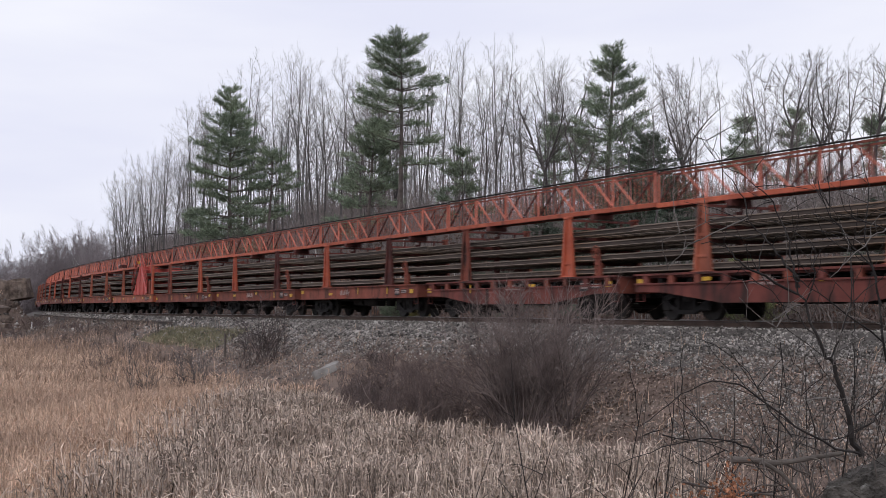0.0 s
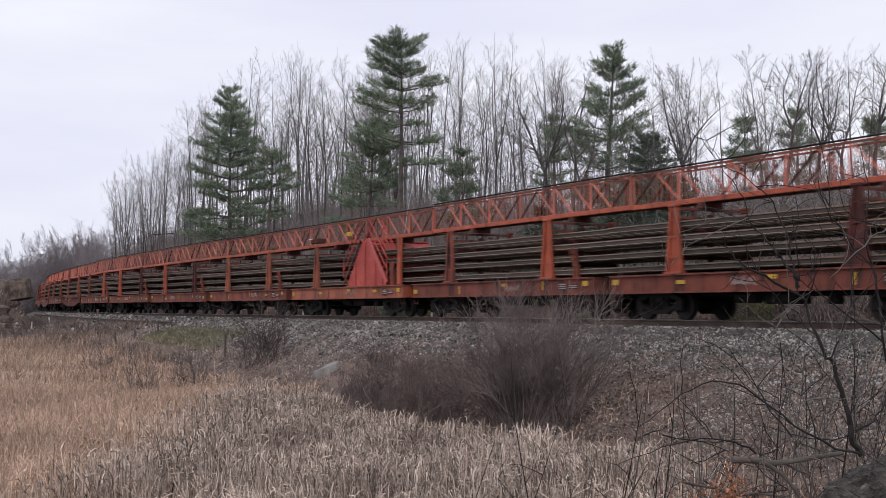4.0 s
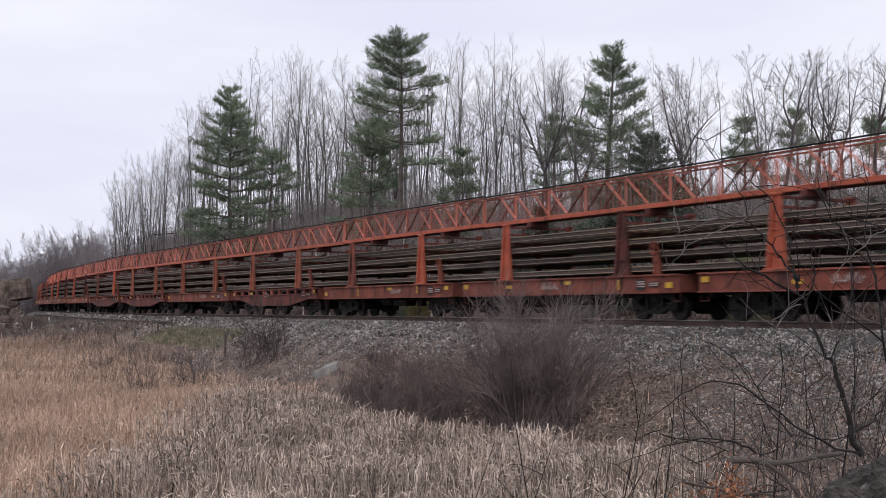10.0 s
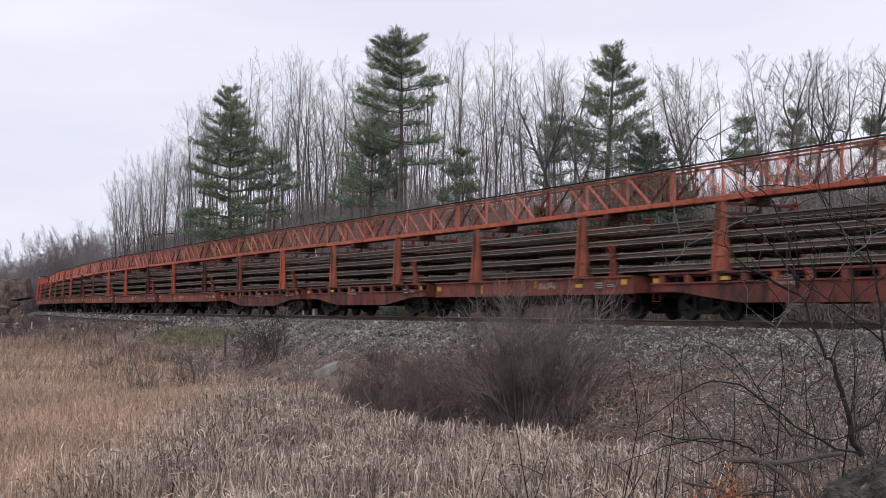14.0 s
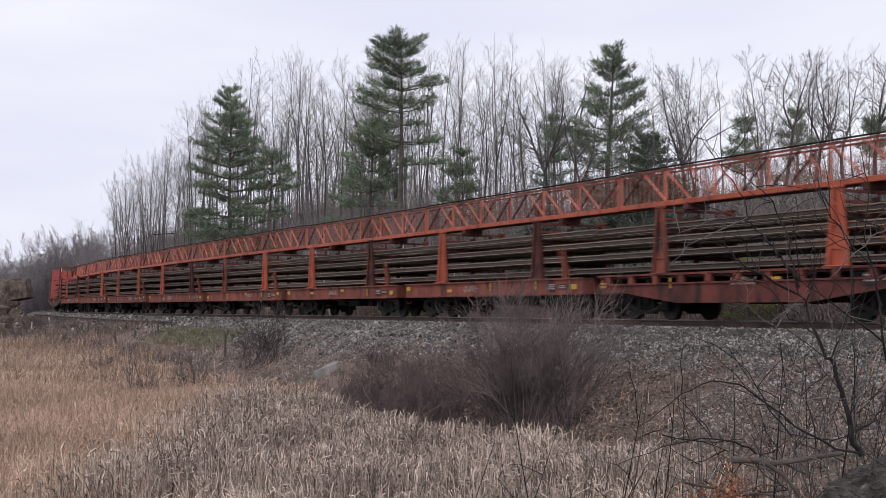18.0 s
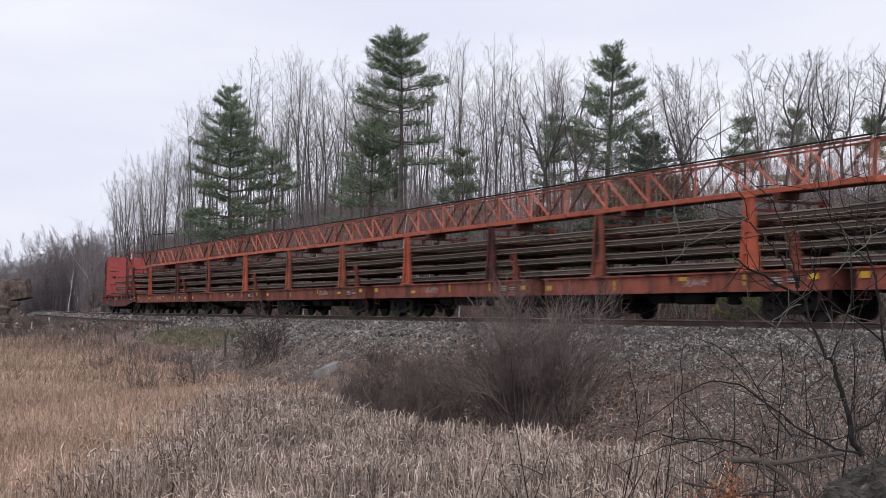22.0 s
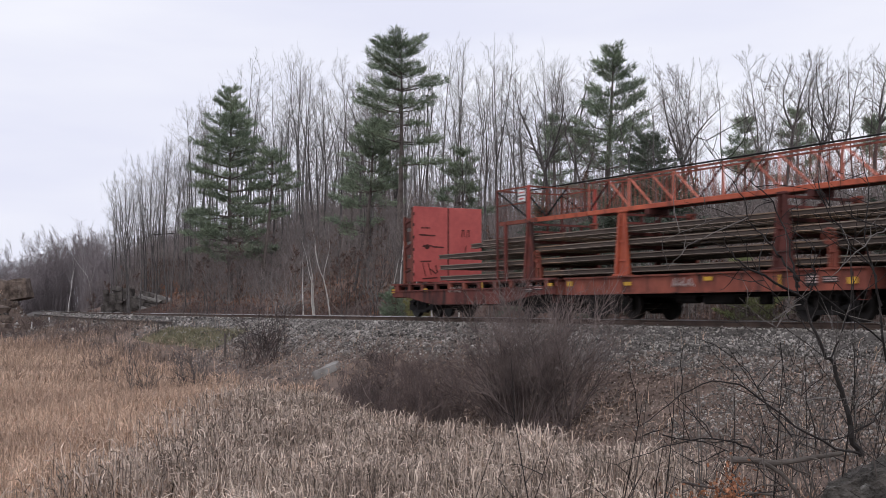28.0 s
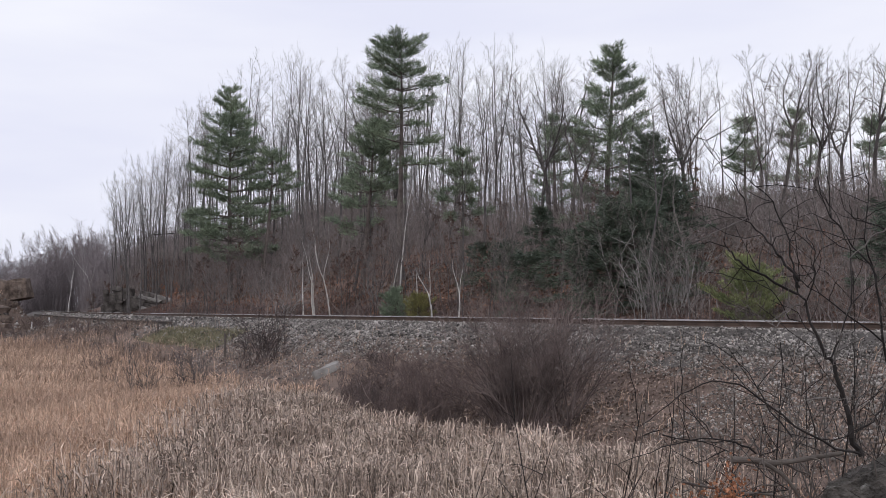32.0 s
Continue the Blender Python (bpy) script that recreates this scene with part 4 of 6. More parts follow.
def pine(seed, tall, thick, base=0.35, spread=3.0, shape=0.55, skip=0.2, gap=0.75, droop=0.0, step=0.30, plates=False):
    """Trunk-and-limb builder and the tuft places of a conifer with whorls of flat, layered limbs."""
    rng = random.Random(seed)
    trunk = Builder()
    pts, _ = wander(rng, (0, 0, -0.3), (rng.gauss(0, 0.02), rng.gauss(0, 0.02), 1), tall + 0.3, 10, 0.02, 0.02)
    trunk.tube(pts, [thick * (1 - 0.95 * i / 10) + 0.01 for i in range(11)], 8)
    cen, dr = [], []
    z = base * tall
    while z < tall * 0.99:
        q = max(0.0, (z / tall - base) / (1 - base))
        prof = (0.72 + 0.28 * min(1, q * 2.5)) * (1 - q) ** shape + (0.07 if plates else 0.12)
        k = min(int((z + 0.3) / (tall + 0.3) * 10), 9)
        p = Vector(pts[k]).lerp(Vector(pts[k + 1]), (z + 0.3) / (tall + 0.3) * 10 - k)
        turn = rng.random() * 6.283
        m = rng.choice((6, 7, 8))
        for i in range(m):
            a = turn + 6.283 * i / m + rng.gauss(0, 0.25)
            ln = spread * prof * (rng.uniform(0.35, 1.3) if plates else rng.uniform(0.45, 1.2))
            rise = 0.04 + (0.42 if plates else 0.75) * q ** 1.8 - droop + rng.gauss(0, 0.07)
            dead = rng.random() < skip * 2 * (1 - q) ** 1.5
            if dead:
                ln *= 0.4
            lp, ld = wander(rng, p + Vector((0, 0, rng.gauss(0, 0.08))), (math.cos(a), math.sin(a), rise), ln, 4, 0.06, 0.03 + 0.03 * q - droop * 0.1)
            r0 = 0.014 + 0.011 * ln
            trunk.tube(lp, [r0, r0 * 0.8, r0 * 0.55, r0 * 0.35, 0.006], 4, cap=False)
            if dead:
                continue
            side = Vector((-math.sin(a), math.cos(a), 0))
            e = (0.22 if q > 0.75 else 0.38) if plates else (0.22 if q > 0.45 else 0.40)
            while e < 1.0:
                kk = min(int(e * 4), 3)
                sp = Vector(lp[kk]).lerp(Vector(lp[kk + 1]), e * 4 - kk)
                for sg in (-1, 1):
                    reach_out = ((0.55 * ln * (1.08 - e) if plates else 0.40 * ln * (1.12 - e)) + 0.20) * rng.uniform(0.5, 1.2)
                    sd = (side * sg + ld * 0.8 + Vector((0, 0, rng.gauss(0.10, 0.08) - droop * 0.4))).normalized()
                    g = 0.12
                    while g < reach_out:
                        cen.append(tuple(sp + sd * g + Vector((0, 0, rng.gauss(0.04, 0.11) if plates else rng.gauss(0, 0.035)))))
                        dr.append((sd.x * 0.7 + ld.x * 0.3, sd.y * 0.7 + ld.y * 0.3, (0.45 if plates else 0.40) + 0.3 * q - droop * 1.6))
                        g += step * rng.uniform(0.6, 1.1)
                cen.append(tuple(sp))
                dr.append((ld.x, ld.y, 0.45 - droop * 1.6))
                e += step * rng.uniform(0.8, 1.2) / max(ln, 0.5)
            for _ in range(2):
                cen.append(lp[4])
                dr.append(tuple(ld + Vector((0, 0, 0.3 - droop))))
        z += gap * (rng.uniform(0.5, 1.7) if plates else rng.uniform(0.75, 1.3)) * (1.15 - 0.55 * q)
    return trunk, cen, dr


def conifer(name, x, y, label, trunk, cen, dr, material, size, per, seed, flat=0.5, rz=0.0, group=""):
    ob = empty(name, x, y, h(x, y), rz, label, "tree", group)
    part("trunk", trunk, PINEBARK, ob)
    part("crown", needle_mesh("crown", cen, dr, size, per, np.random.default_rng(seed), material, flat), material, ob)
    return ob


def plant_conifers():
    # tall white pines of the wood's edge: place, height, trunk, crown's foot, spread, taper, gaps
    for i, (x, y, tall, thick, base, spread, shape, skip) in enumerate((
            (-67.0, 10.0, 16.2, 0.24, 0.50, 3.2, 0.42, 0.26), (-101.0, 10.5, 18.8, 0.26, 0.20, 5.2, 0.72, 0.06), (-97.6, 12.2, 12.0, 0.2, 0.5, 3.8, 0.5, 0.6),
            (-56.6, 18.7, 11.3, 0.22, 0.12, 3.2, 0.55, 0.15), (-71.6, 9.6, 11.6, 0.2, 0.24, 3.4, 0.6, 0.42), (-57.4, 30.2, 8.0, 0.13, 0.2, 1.8, 0.75, 0.3),
            (-53.5, 31.2, 7.8, 0.12, 0.2, 1.9, 0.75, 0.5), (-96.0, 20.0, 8.0, 0.2, 0.3, 3.0, 0.7, 0.4), (-48.5, 32.0, 6.4, 0.12, 0.3, 1.8, 0.6, 0.5),
            (-66.4, 21.7, 8.4, 0.16, 0.3, 2.8, 0.6, 0.3), (-67.8, 15.0, 7.7, 0.16, 0.3, 2.6, 0.7, 0.3))):
        t, c, d = pine(47 + i, tall, thick, base, spread, shape, skip, 0.74, 0.0, 0.28, True)
        conifer("white_pine", x, y, "tall dark green white pine with layered limbs", t, c, d, NEEDLE, 0.36, 8, i, 0.55, group="pines of the wood")
    for i, (x, y, tall, spread) in enumerate(((-41.0, 9.0, 4.0, 2.0), (-42.6, 11.6, 4.4, 2.3), (-52.6, 9.2, 2.6, 1.8), (-56.4, 10.0, 2.4, 1.9), (-49.6, 10.4, 2.4, 1.8), (-47.8, 14.6, 6.0, 2.9),
                                                 (-50.0, 16.0, 4.0, 2.4), (-45.0, 12.0, 4.2, 2.6), (-43.6, 8.2, 3.2, 1.9), (-40.2, 7.6, 4.2, 2.2), (-42.4, 7.2, 3.8, 2.0), (-38.6, 8.4, 3.4, 1.8), (-54.4, 12.6, 3.4, 1.6), (-21.2, 12.0, 2.4, 1.8), (-24.0, 14.0, 3.0, 1.8), (-40.8, 6.8, 4.4, 2.2), (-47.3, 7.0, 2.6, 2.2), (-25.4, 8.6, 1.7, 1.3), (-22.0, 9.4, 1.8, 1.4), (-27.5, 9.0, 2.4, 1.8), (-24.4, 7.4, 1.9, 1.6), (-21.4, 8.0, 2.2, 1.7), (-29.0, 12.0, 3.0, 2.0))):
        t, c, d = pine(70 + i, tall, 0.09, 0.05, spread, 0.7, 0.12, 0.38, 0.22, 0.30)
        conifer("hemlock", x, y, "dark green hemlock with drooping sprays on the leafy slope", t, c, d, NEEDLE_DARK, 0.26, 9, 20 + i, 0.3, group="hemlocks of the wood")
    for i, (x, y, tall, spread, m, lab) in enumerate(((-54.0, 4.8, 1.5, 1.1, OLIVE, "small yellow-green pine sapling beside the track"),
                                                     (-57.1, 4.9, 1.7, 1.2, NEEDLE, "small dark green pine sapling beside the track"),
                                                     (-30.9, 5.6, 2.2, 1.9, NEEDLE_LIGHT, "bushy yellow-green young pine beside the track"))):
        t, c, d = pine(90 + i, tall, 0.035, 0.06, spread, 0.6, 0.0, 0.3, -0.25, 0.16)
        conifer("pine_sapling", x, y, lab, t, c, d, m, 0.15, 12, 40 + i, 0.8)


AX_C, AX_S = 0.8763, 0.4818


# the skyline of the leafless wood: bearing from the camera, and rise of the tree tops over its eye
SKYLINE = ((-0.285, 0.106), (-0.276, 0.124), (-0.25, 0.135), (-0.225, 0.160), (-0.205, 0.190), (-0.182, 0.212), (-0.15, 0.205), (-0.134, 0.220), (-0.112, 0.224),
           (-0.088, 0.218), (-0.065, 0.212), (0.008, 0.228), (0.035, 0.220), (0.062, 0.228), (0.092, 0.220), (0.12, 0.206), (0.175, 0.225), (0.225, 0.214),
           (0.265, 0.220), (0.315, 0.224), (0.38, 0.226))


def tree_top(x, y):
    """How high the tree tops of the wood reach at a place."""
    away = AX_C * -x + AX_S * (y + 23.6)
    q = (AX_S * x + AX_C * (y + 23.6)) / away
    return 0.33 + away * float(np.interp(q, [a for a, _ in SKYLINE], [b for _, b in SKYLINE])), q, away


def plant_bare_trees():
    rng = random.Random(11)
    models = []
    for i in range(14):
        tall = 13.0 + 0.35 * i
        t, c = bare_tree(200 + i, tall, 0.086 + 0.008 * (i % 7), rng.uniform(0.44, 0.58), (1, 2, 2, 1, 3)[i % 5], rng.uniform(0.4, 0.6), 0.24,
                         20, rng.uniform(0.15, 0.20), rng.uniform(36, 50), rng.uniform(0.02, 0.036), 7, 5, 0.0040)
        models.append((tall, t.mesh("trunk", [BARK]), c.mesh("crown", [TWIG])))
    for gxi in range(50):
        for gyi in range(10):
            s = -14.0 - gxi * 3.6 + rng.uniform(-1.8, 1.8)
            d = 8.0 + gyi * 3.6 + rng.uniform(-1.8, 1.8)
            if rng.random() < (0.70 if s > -58 else 0.78 if s > -105 else 0.62) + (0.2 if d < 14 else 0.0) or (s > -75 and d > 40):
                continue
            tx, ty, a = track(s)
            x, y = tx - math.sin(radians(a)) * d, ty + math.cos(radians(a)) * d
            top, q, away = tree_top(x, y)
            if q < -0.279 or q > 0.42 or away < 30 or x < -215:
                continue
            k = rng.randrange(14)
            ob = empty("bare_tree", x, y, h(x, y), rng.uniform(0, 360), "leafless grey-brown forest tree with fine twigs", "tree", "bare trees of the wood")
            full = min(top - h(x, y), 23.0)
            sc = full * rng.choice((0.62, 0.8, 0.9, 0.95, 0.98, 1.0)) * rng.uniform(0.95, 1.01) / models[k][0]
            ob.scale = (sc * rng.uniform(0.85, 1.05), sc * rng.uniform(0.85, 1.05), sc)
            part("trunk", models[k][1], BARK, ob)
            part("crown", models[k][2], TWIG, ob)
    # slender pale trees that close the wood beyond the rock face
    for i in range(40):
        r = rng.uniform(112, 175)
        q = -0.280 + 0.080 * (i + rng.random()) / 40
        x, y = -AX_C * r + AX_S * q * r, -23.6 + AX_S * r + AX_C * q * r
        k = rng.randrange(14)
        ob = empty("bare_tree", x, y, h(x, y), rng.uniform(0, 360), "slender pale leafless tree at the wood's end", "tree", "bare trees of the wood")
        sc = (tree_top(x, y)[0] - h(x, y)) * rng.uniform(0.68, 0.93) / models[k][0]
        ob.scale = (sc * 0.88, sc * 0.88, sc)
        part("trunk", models[k][1], BARK, ob)
        part("crown", models[k][2], TWIG, ob)
    saps = []
    for i in range(6):
        t, c = bare_tree(300 + i, 3.2 + 0.7 * i, 0.03, 0.2, 1 + i % 3, 0.3, 0.35, 16, 0.26, 40, 0.05, 4, 4, 0.005)
        saps.append((t.mesh("trunk", [BARK]), c.mesh("crown", [WOODBRUSH])))
    withered = []
    for i in range(4):
        t, c = bare_tree(330 + i, 3.0 + 0.6 * i, 0.03, 0.15, 1, 0.5, 0.2, 14, 0.28, 48, 0.04, 4, 3, 0.005)
        c.m = [0] * len(c.f)
        for _ in range(600):
            p = Vector(c.v[rng.randrange(len(c.v))]) + Vector((rng.gauss(0, 0.05), rng.gauss(0, 0.05), rng.gauss(0, 0.05)))
            u, v = [Vector((rng.gauss(0, 0.03), rng.gauss(0, 0.03), rng.gauss(0, 0.03))) for _ in range(2)]
            c.add([tuple(p - u), tuple(p - v), tuple(p + u), tuple(p + v)], [(0, 1, 2, 3)], 1)
        withered.append((t.mesh("trunk", [BARK]), c.mesh("crown", [WOODBRUSH, BEECHLEAF])))
    for i in range(60):
        s, d = rng.uniform(-165, -45), 5.0 + 14 * rng.random()
        tx, ty, a = track(s)
        x, y = tx - math.sin(radians(a)) * d, ty + math.cos(radians(a)) * d
        k = rng.randrange(4)
        ob = empty("leafy_sapling", x, y, h(x, y), rng.uniform(0, 360), "sapling that still holds withered brown leaves", "sapling", "withered saplings of the wood")
        part("trunk", withered[k][0], BARK, ob)
        part("crown", withered[k][1], [WOODBRUSH, BEECHLEAF], ob)
    orange = withered[1][1].copy()
    orange.materials[1] = BROWNLEAF
    for x, y in ((-124.0, 11.0), (-121.5, 11.6), (-119.5, 11.0), (-145.5, -1.6), (-143.0, -2.2)):
        ob = empty("leafy_sapling", x, y, h(x, y) - 0.3, 40.0, "low beech sapling full of orange-brown withered leaves", "sapling", "withered saplings of the wood")
        ob.scale = (0.7, 0.7, 0.62)
        part("trunk", withered[1][0], BARK, ob)
        part("crown", orange, [WOODBRUSH, BROWNLEAF], ob)
    for i in range(340):
        s, d = rng.uniform(-165, -16), 4.6 + 24 * rng.random() ** 1.4
        tx, ty, a = track(s)
        x, y = tx - math.sin(radians(a)) * d, ty + math.cos(radians(a)) * d
        k = rng.randrange(6)
        if -152 < s < -106 and d < 13:
            continue
        ob = empty("sapling", x, y, h(x, y), rng.uniform(0, 360), "thin leafless sapling in the undergrowth", "sapling", "saplings of the wood")
        part("trunk", saps[k][0], BARK, ob)
        part("crown", saps[k][1], WOODBRUSH, ob)
    # white birches: place, height, lean, number of leaders
    for i, (x, y, tall, lean, lead) in enumerate(((-70.6, 5.0, 4.6, 5, 1), (-69.2, 5.2, 3.2, -6, 1), (-68.6, 5.0, 5.6, 2, 2), (-66.6, 5.2, 6.6, -7, 3), (-66.0, 9.6, 7.2, 1, 1), (-54.9, 5.0, 3.0, 3, 1),
                                                  (-52.9, 4.9, 3.6, -2, 2), (-50.2, 4.8, 3.5, 2, 2), (-63.2, 7.4, 3.2, 14, 1), (-150.0, 22.0, 8.0, 0, 1),
                                                  (-209.0, 18.0, 11.0, 2, 2), (-206.0, 20.5, 12.0, -3, 3), (-203.5, 21.8, 10.0, 4, 2), (-196.0, 19.4, 10.0, -2, 2), (-199.0, 24.5, 9.0, 5, 3))):
        t, c = bare_tree(400 + i, tall, 0.062 if x > -180 else 0.11, 0.5, lead, 0.42, 0.3, 12, 0.18, 38, 0.05, 5, 4)
        ob = empty("birch", x, y, h(x, y), 0, "slender white-barked birch, leafless", "tree", "birches of the wood")
        # leans across the view
        ob.rotation_euler = (0, radians(lean), radians(61.2))
        part("trunk", t, BIRCH, ob)
        part("crown", c, TWIG, ob)
    # oaks and maples with crooked limbs: place, trunk, leaders, splay
    for i, (x, y, th, lead, splay) in enumerate(((-46.9, 16.6, 0.2, 3, 0.5), (-49.4, 23.5, 0.14, 2, 0.3), (-44.3, 20.4, 0.19, 2, 0.35), (-45.0, 23.2, 0.2, 3, 0.4), (-41.3, 21.7, 0.2, 2, 0.45),
                                                 (-42.1, 24.3, 0.2, 3, 0.5), (-38.4, 23.6, 0.18, 3, 0.4), (-72.0, 13.0, 0.15, 2, 0.3), (-76.0, 11.0, 0.14, 2, 0.2), (-58.2, 15.6, 0.2, 3, 0.5),
                                                 (-55.8, 16.4, 0.17, 2, 0.4), (-60.6, 18.6, 0.16, 3, 0.4), (-63.0, 14.0, 0.14, 2, 0.3), (-49.6, 19.4, 0.13, 2, 0.3), (-83.0, 15.0, 0.17, 3, 0.2), (-86.5, 17.0, 0.16, 2, 0.25))):
        tall = (tree_top(x, y)[0] - h(x, y)) * (0.90, 0.96, 1.0)[i % 3]
        stout = []
        t, c = bare_tree(450 + i, tall, th * (0.72 if x > -52 else 0.85), 0.40, lead, (0.46, 0.36, 0.54)[i % 3], splay, 30, 0.19, 48, 0.05, 8, 6, 0.0055, stout)
        ob = empty("oak", x, y, h(x, y), 50.0 * i, "dark-barked leafless oak with crooked spreading limbs", "tree", "oaks of the wood")
        part("trunk", t, BARKDARK, ob)
        for limb in stout:
            part("limb", limb, BARKDARK, ob)
        part("crown", c, OAKTWIG, ob)
    # distant wood beyond the curve
    far = []
    for i in range(4):
        t, c = bare_tree(500 + i, 13 + 1.5 * i, 0.12, 0.18, 2 + i % 2, 0.3, 0.4, 34, 0.22, 40, 0.05, 7, 5, 0.016)
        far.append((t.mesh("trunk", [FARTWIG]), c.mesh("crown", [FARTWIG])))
    for i in range(140):
        r = rng.uniform(222, 300)
        px = -0.45 + 1.5 * i / 100 if i < 100 else rng.uniform(0.2, 1.0)
        y = -23.6 + r * (0.146 + 0.072 * px)
        x = -r
        tx = (0.82 + 0.36 * max(0.0, min(px, 0.8)) - 0.45 * max(0.0, px - 0.85)) * rng.uniform(0.8, 1.04) * (1.0 if i < 100 else 0.85)
        ob = empty("far_tree", x, y, h(x, y), rng.uniform(0, 360), "distant leafless tree with haze painted into its grey", "tree", "distant trees")
        ob.scale = (tx, tx, tx)
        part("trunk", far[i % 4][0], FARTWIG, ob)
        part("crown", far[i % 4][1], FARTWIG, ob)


def far_wood():
    """The wood's depth, too far in to tell trees apart."""
    rng = random.Random(31)
    b = Builder()
    for i in range(420):
        s, d = rng.uniform(-185, -30), rng.uniform(36, 78)
        if i > 290:
            s, d = rng.uniform(-190, -90), rng.uniform(18, 50)
        tx, ty, a = track(s)
        x, y = tx - math.sin(radians(a)) * d, ty + math.cos(radians(a)) * d
        away = 0.8763 * -x + 0.4818 * (y + 23.6)
        if y < -23.6 + 0.247 * -x or (s > -105 and rng.random() < 0.74):
            continue
        ln = min(0.155 * away, 17.0) * rng.uniform(0.6, 1.0)
        pts, _ = wander(rng, (x, y, h(x, y) - 0.2), (rng.gauss(0, 0.04), rng.gauss(0, 0.04), 1), ln, 5, 0.05, 0.03)
        b.tube(pts, [0.08, 0.07, 0.058, 0.045, 0.03, 0.01], 4, cap=False)
        for k in range(20):
            q = rng.uniform(0.15, 0.98) * 5
            p = Vector(pts[int(q)]).lerp(Vector(pts[int(q) + 1]), q - int(q))
            an = rng.random() * 6.283
            lp, ld = wander(rng, p, (math.cos(an), math.sin(an), rng.uniform(0.3, 1.2)), ln * rng.uniform(0.08, 0.22), 2, 0.2, 0.1)
            b.tube(lp, [0.03, 0.02, 0.009], 3, cap=False)
            for _ in range(4):
                gp = Vector(lp[0]).lerp(Vector(lp[2]), rng.uniform(0.3, 1))
                gd = Vector((ld.x + rng.gauss(0, 0.6), ld.y + rng.gauss(0, 0.6), ld.z + rng.gauss(0.1, 0.5))).normalized()
                b.sliver(gp, gp + gd * rng.uniform(0.5, 1.3), 0.014)
    tagged(new("deep_wood", b.mesh("deep_wood", [TWIG])), "leafless trunks and twigs deep in the wood", "trees", kind="stuff")


def far_brush():
    """Dense brush and young trees beyond the curve, with haze put into their colour."""
    rng = random.Random(41)
    b = Builder()
    for i in range(11000):
        r = rng.uniform(190, 300)
        x, y = -r, -23.6 + r * rng.uniform(0.118, 0.31)
        if abs(float(aside(np.array(x), np.array(y)))) < 5:
            continue
        ln = rng.uniform(3.0, 18.0) * float(np.interp((y + 23.6) / r, (0.12, 0.15, 0.175, 0.20, 0.215, 0.24), (0.45, 0.52, 0.70, 0.84, 0.84, 0.66)))
        pts, ld = wander(rng, (x, y, h(x, y) - 0.2), (rng.gauss(0, 0.12), rng.gauss(0, 0.12), 1), ln, 3, 0.06, 0.02)
        b.tube([pts[0], pts[1], pts[3]], [0.045, 0.036, 0.01], 3, cap=False)
        for _ in range(16):
            gp = Vector(pts[0]).lerp(Vector(pts[3]), rng.uniform(0.1, 1))
            gd = Vector((ld.x + rng.gauss(0, 0.9), ld.y + rng.gauss(0, 0.9), 0.6 + rng.gauss(0.1, 0.5))).normalized()
            b.sliver(gp, gp + gd * rng.uniform(0.8, 2.6), 0.026)
    tagged(new("far_brush", b.mesh("far_brush", [FARTWIG])), "distant leafless brush with haze painted into its grey-purple", "undergrowth", kind="stuff")


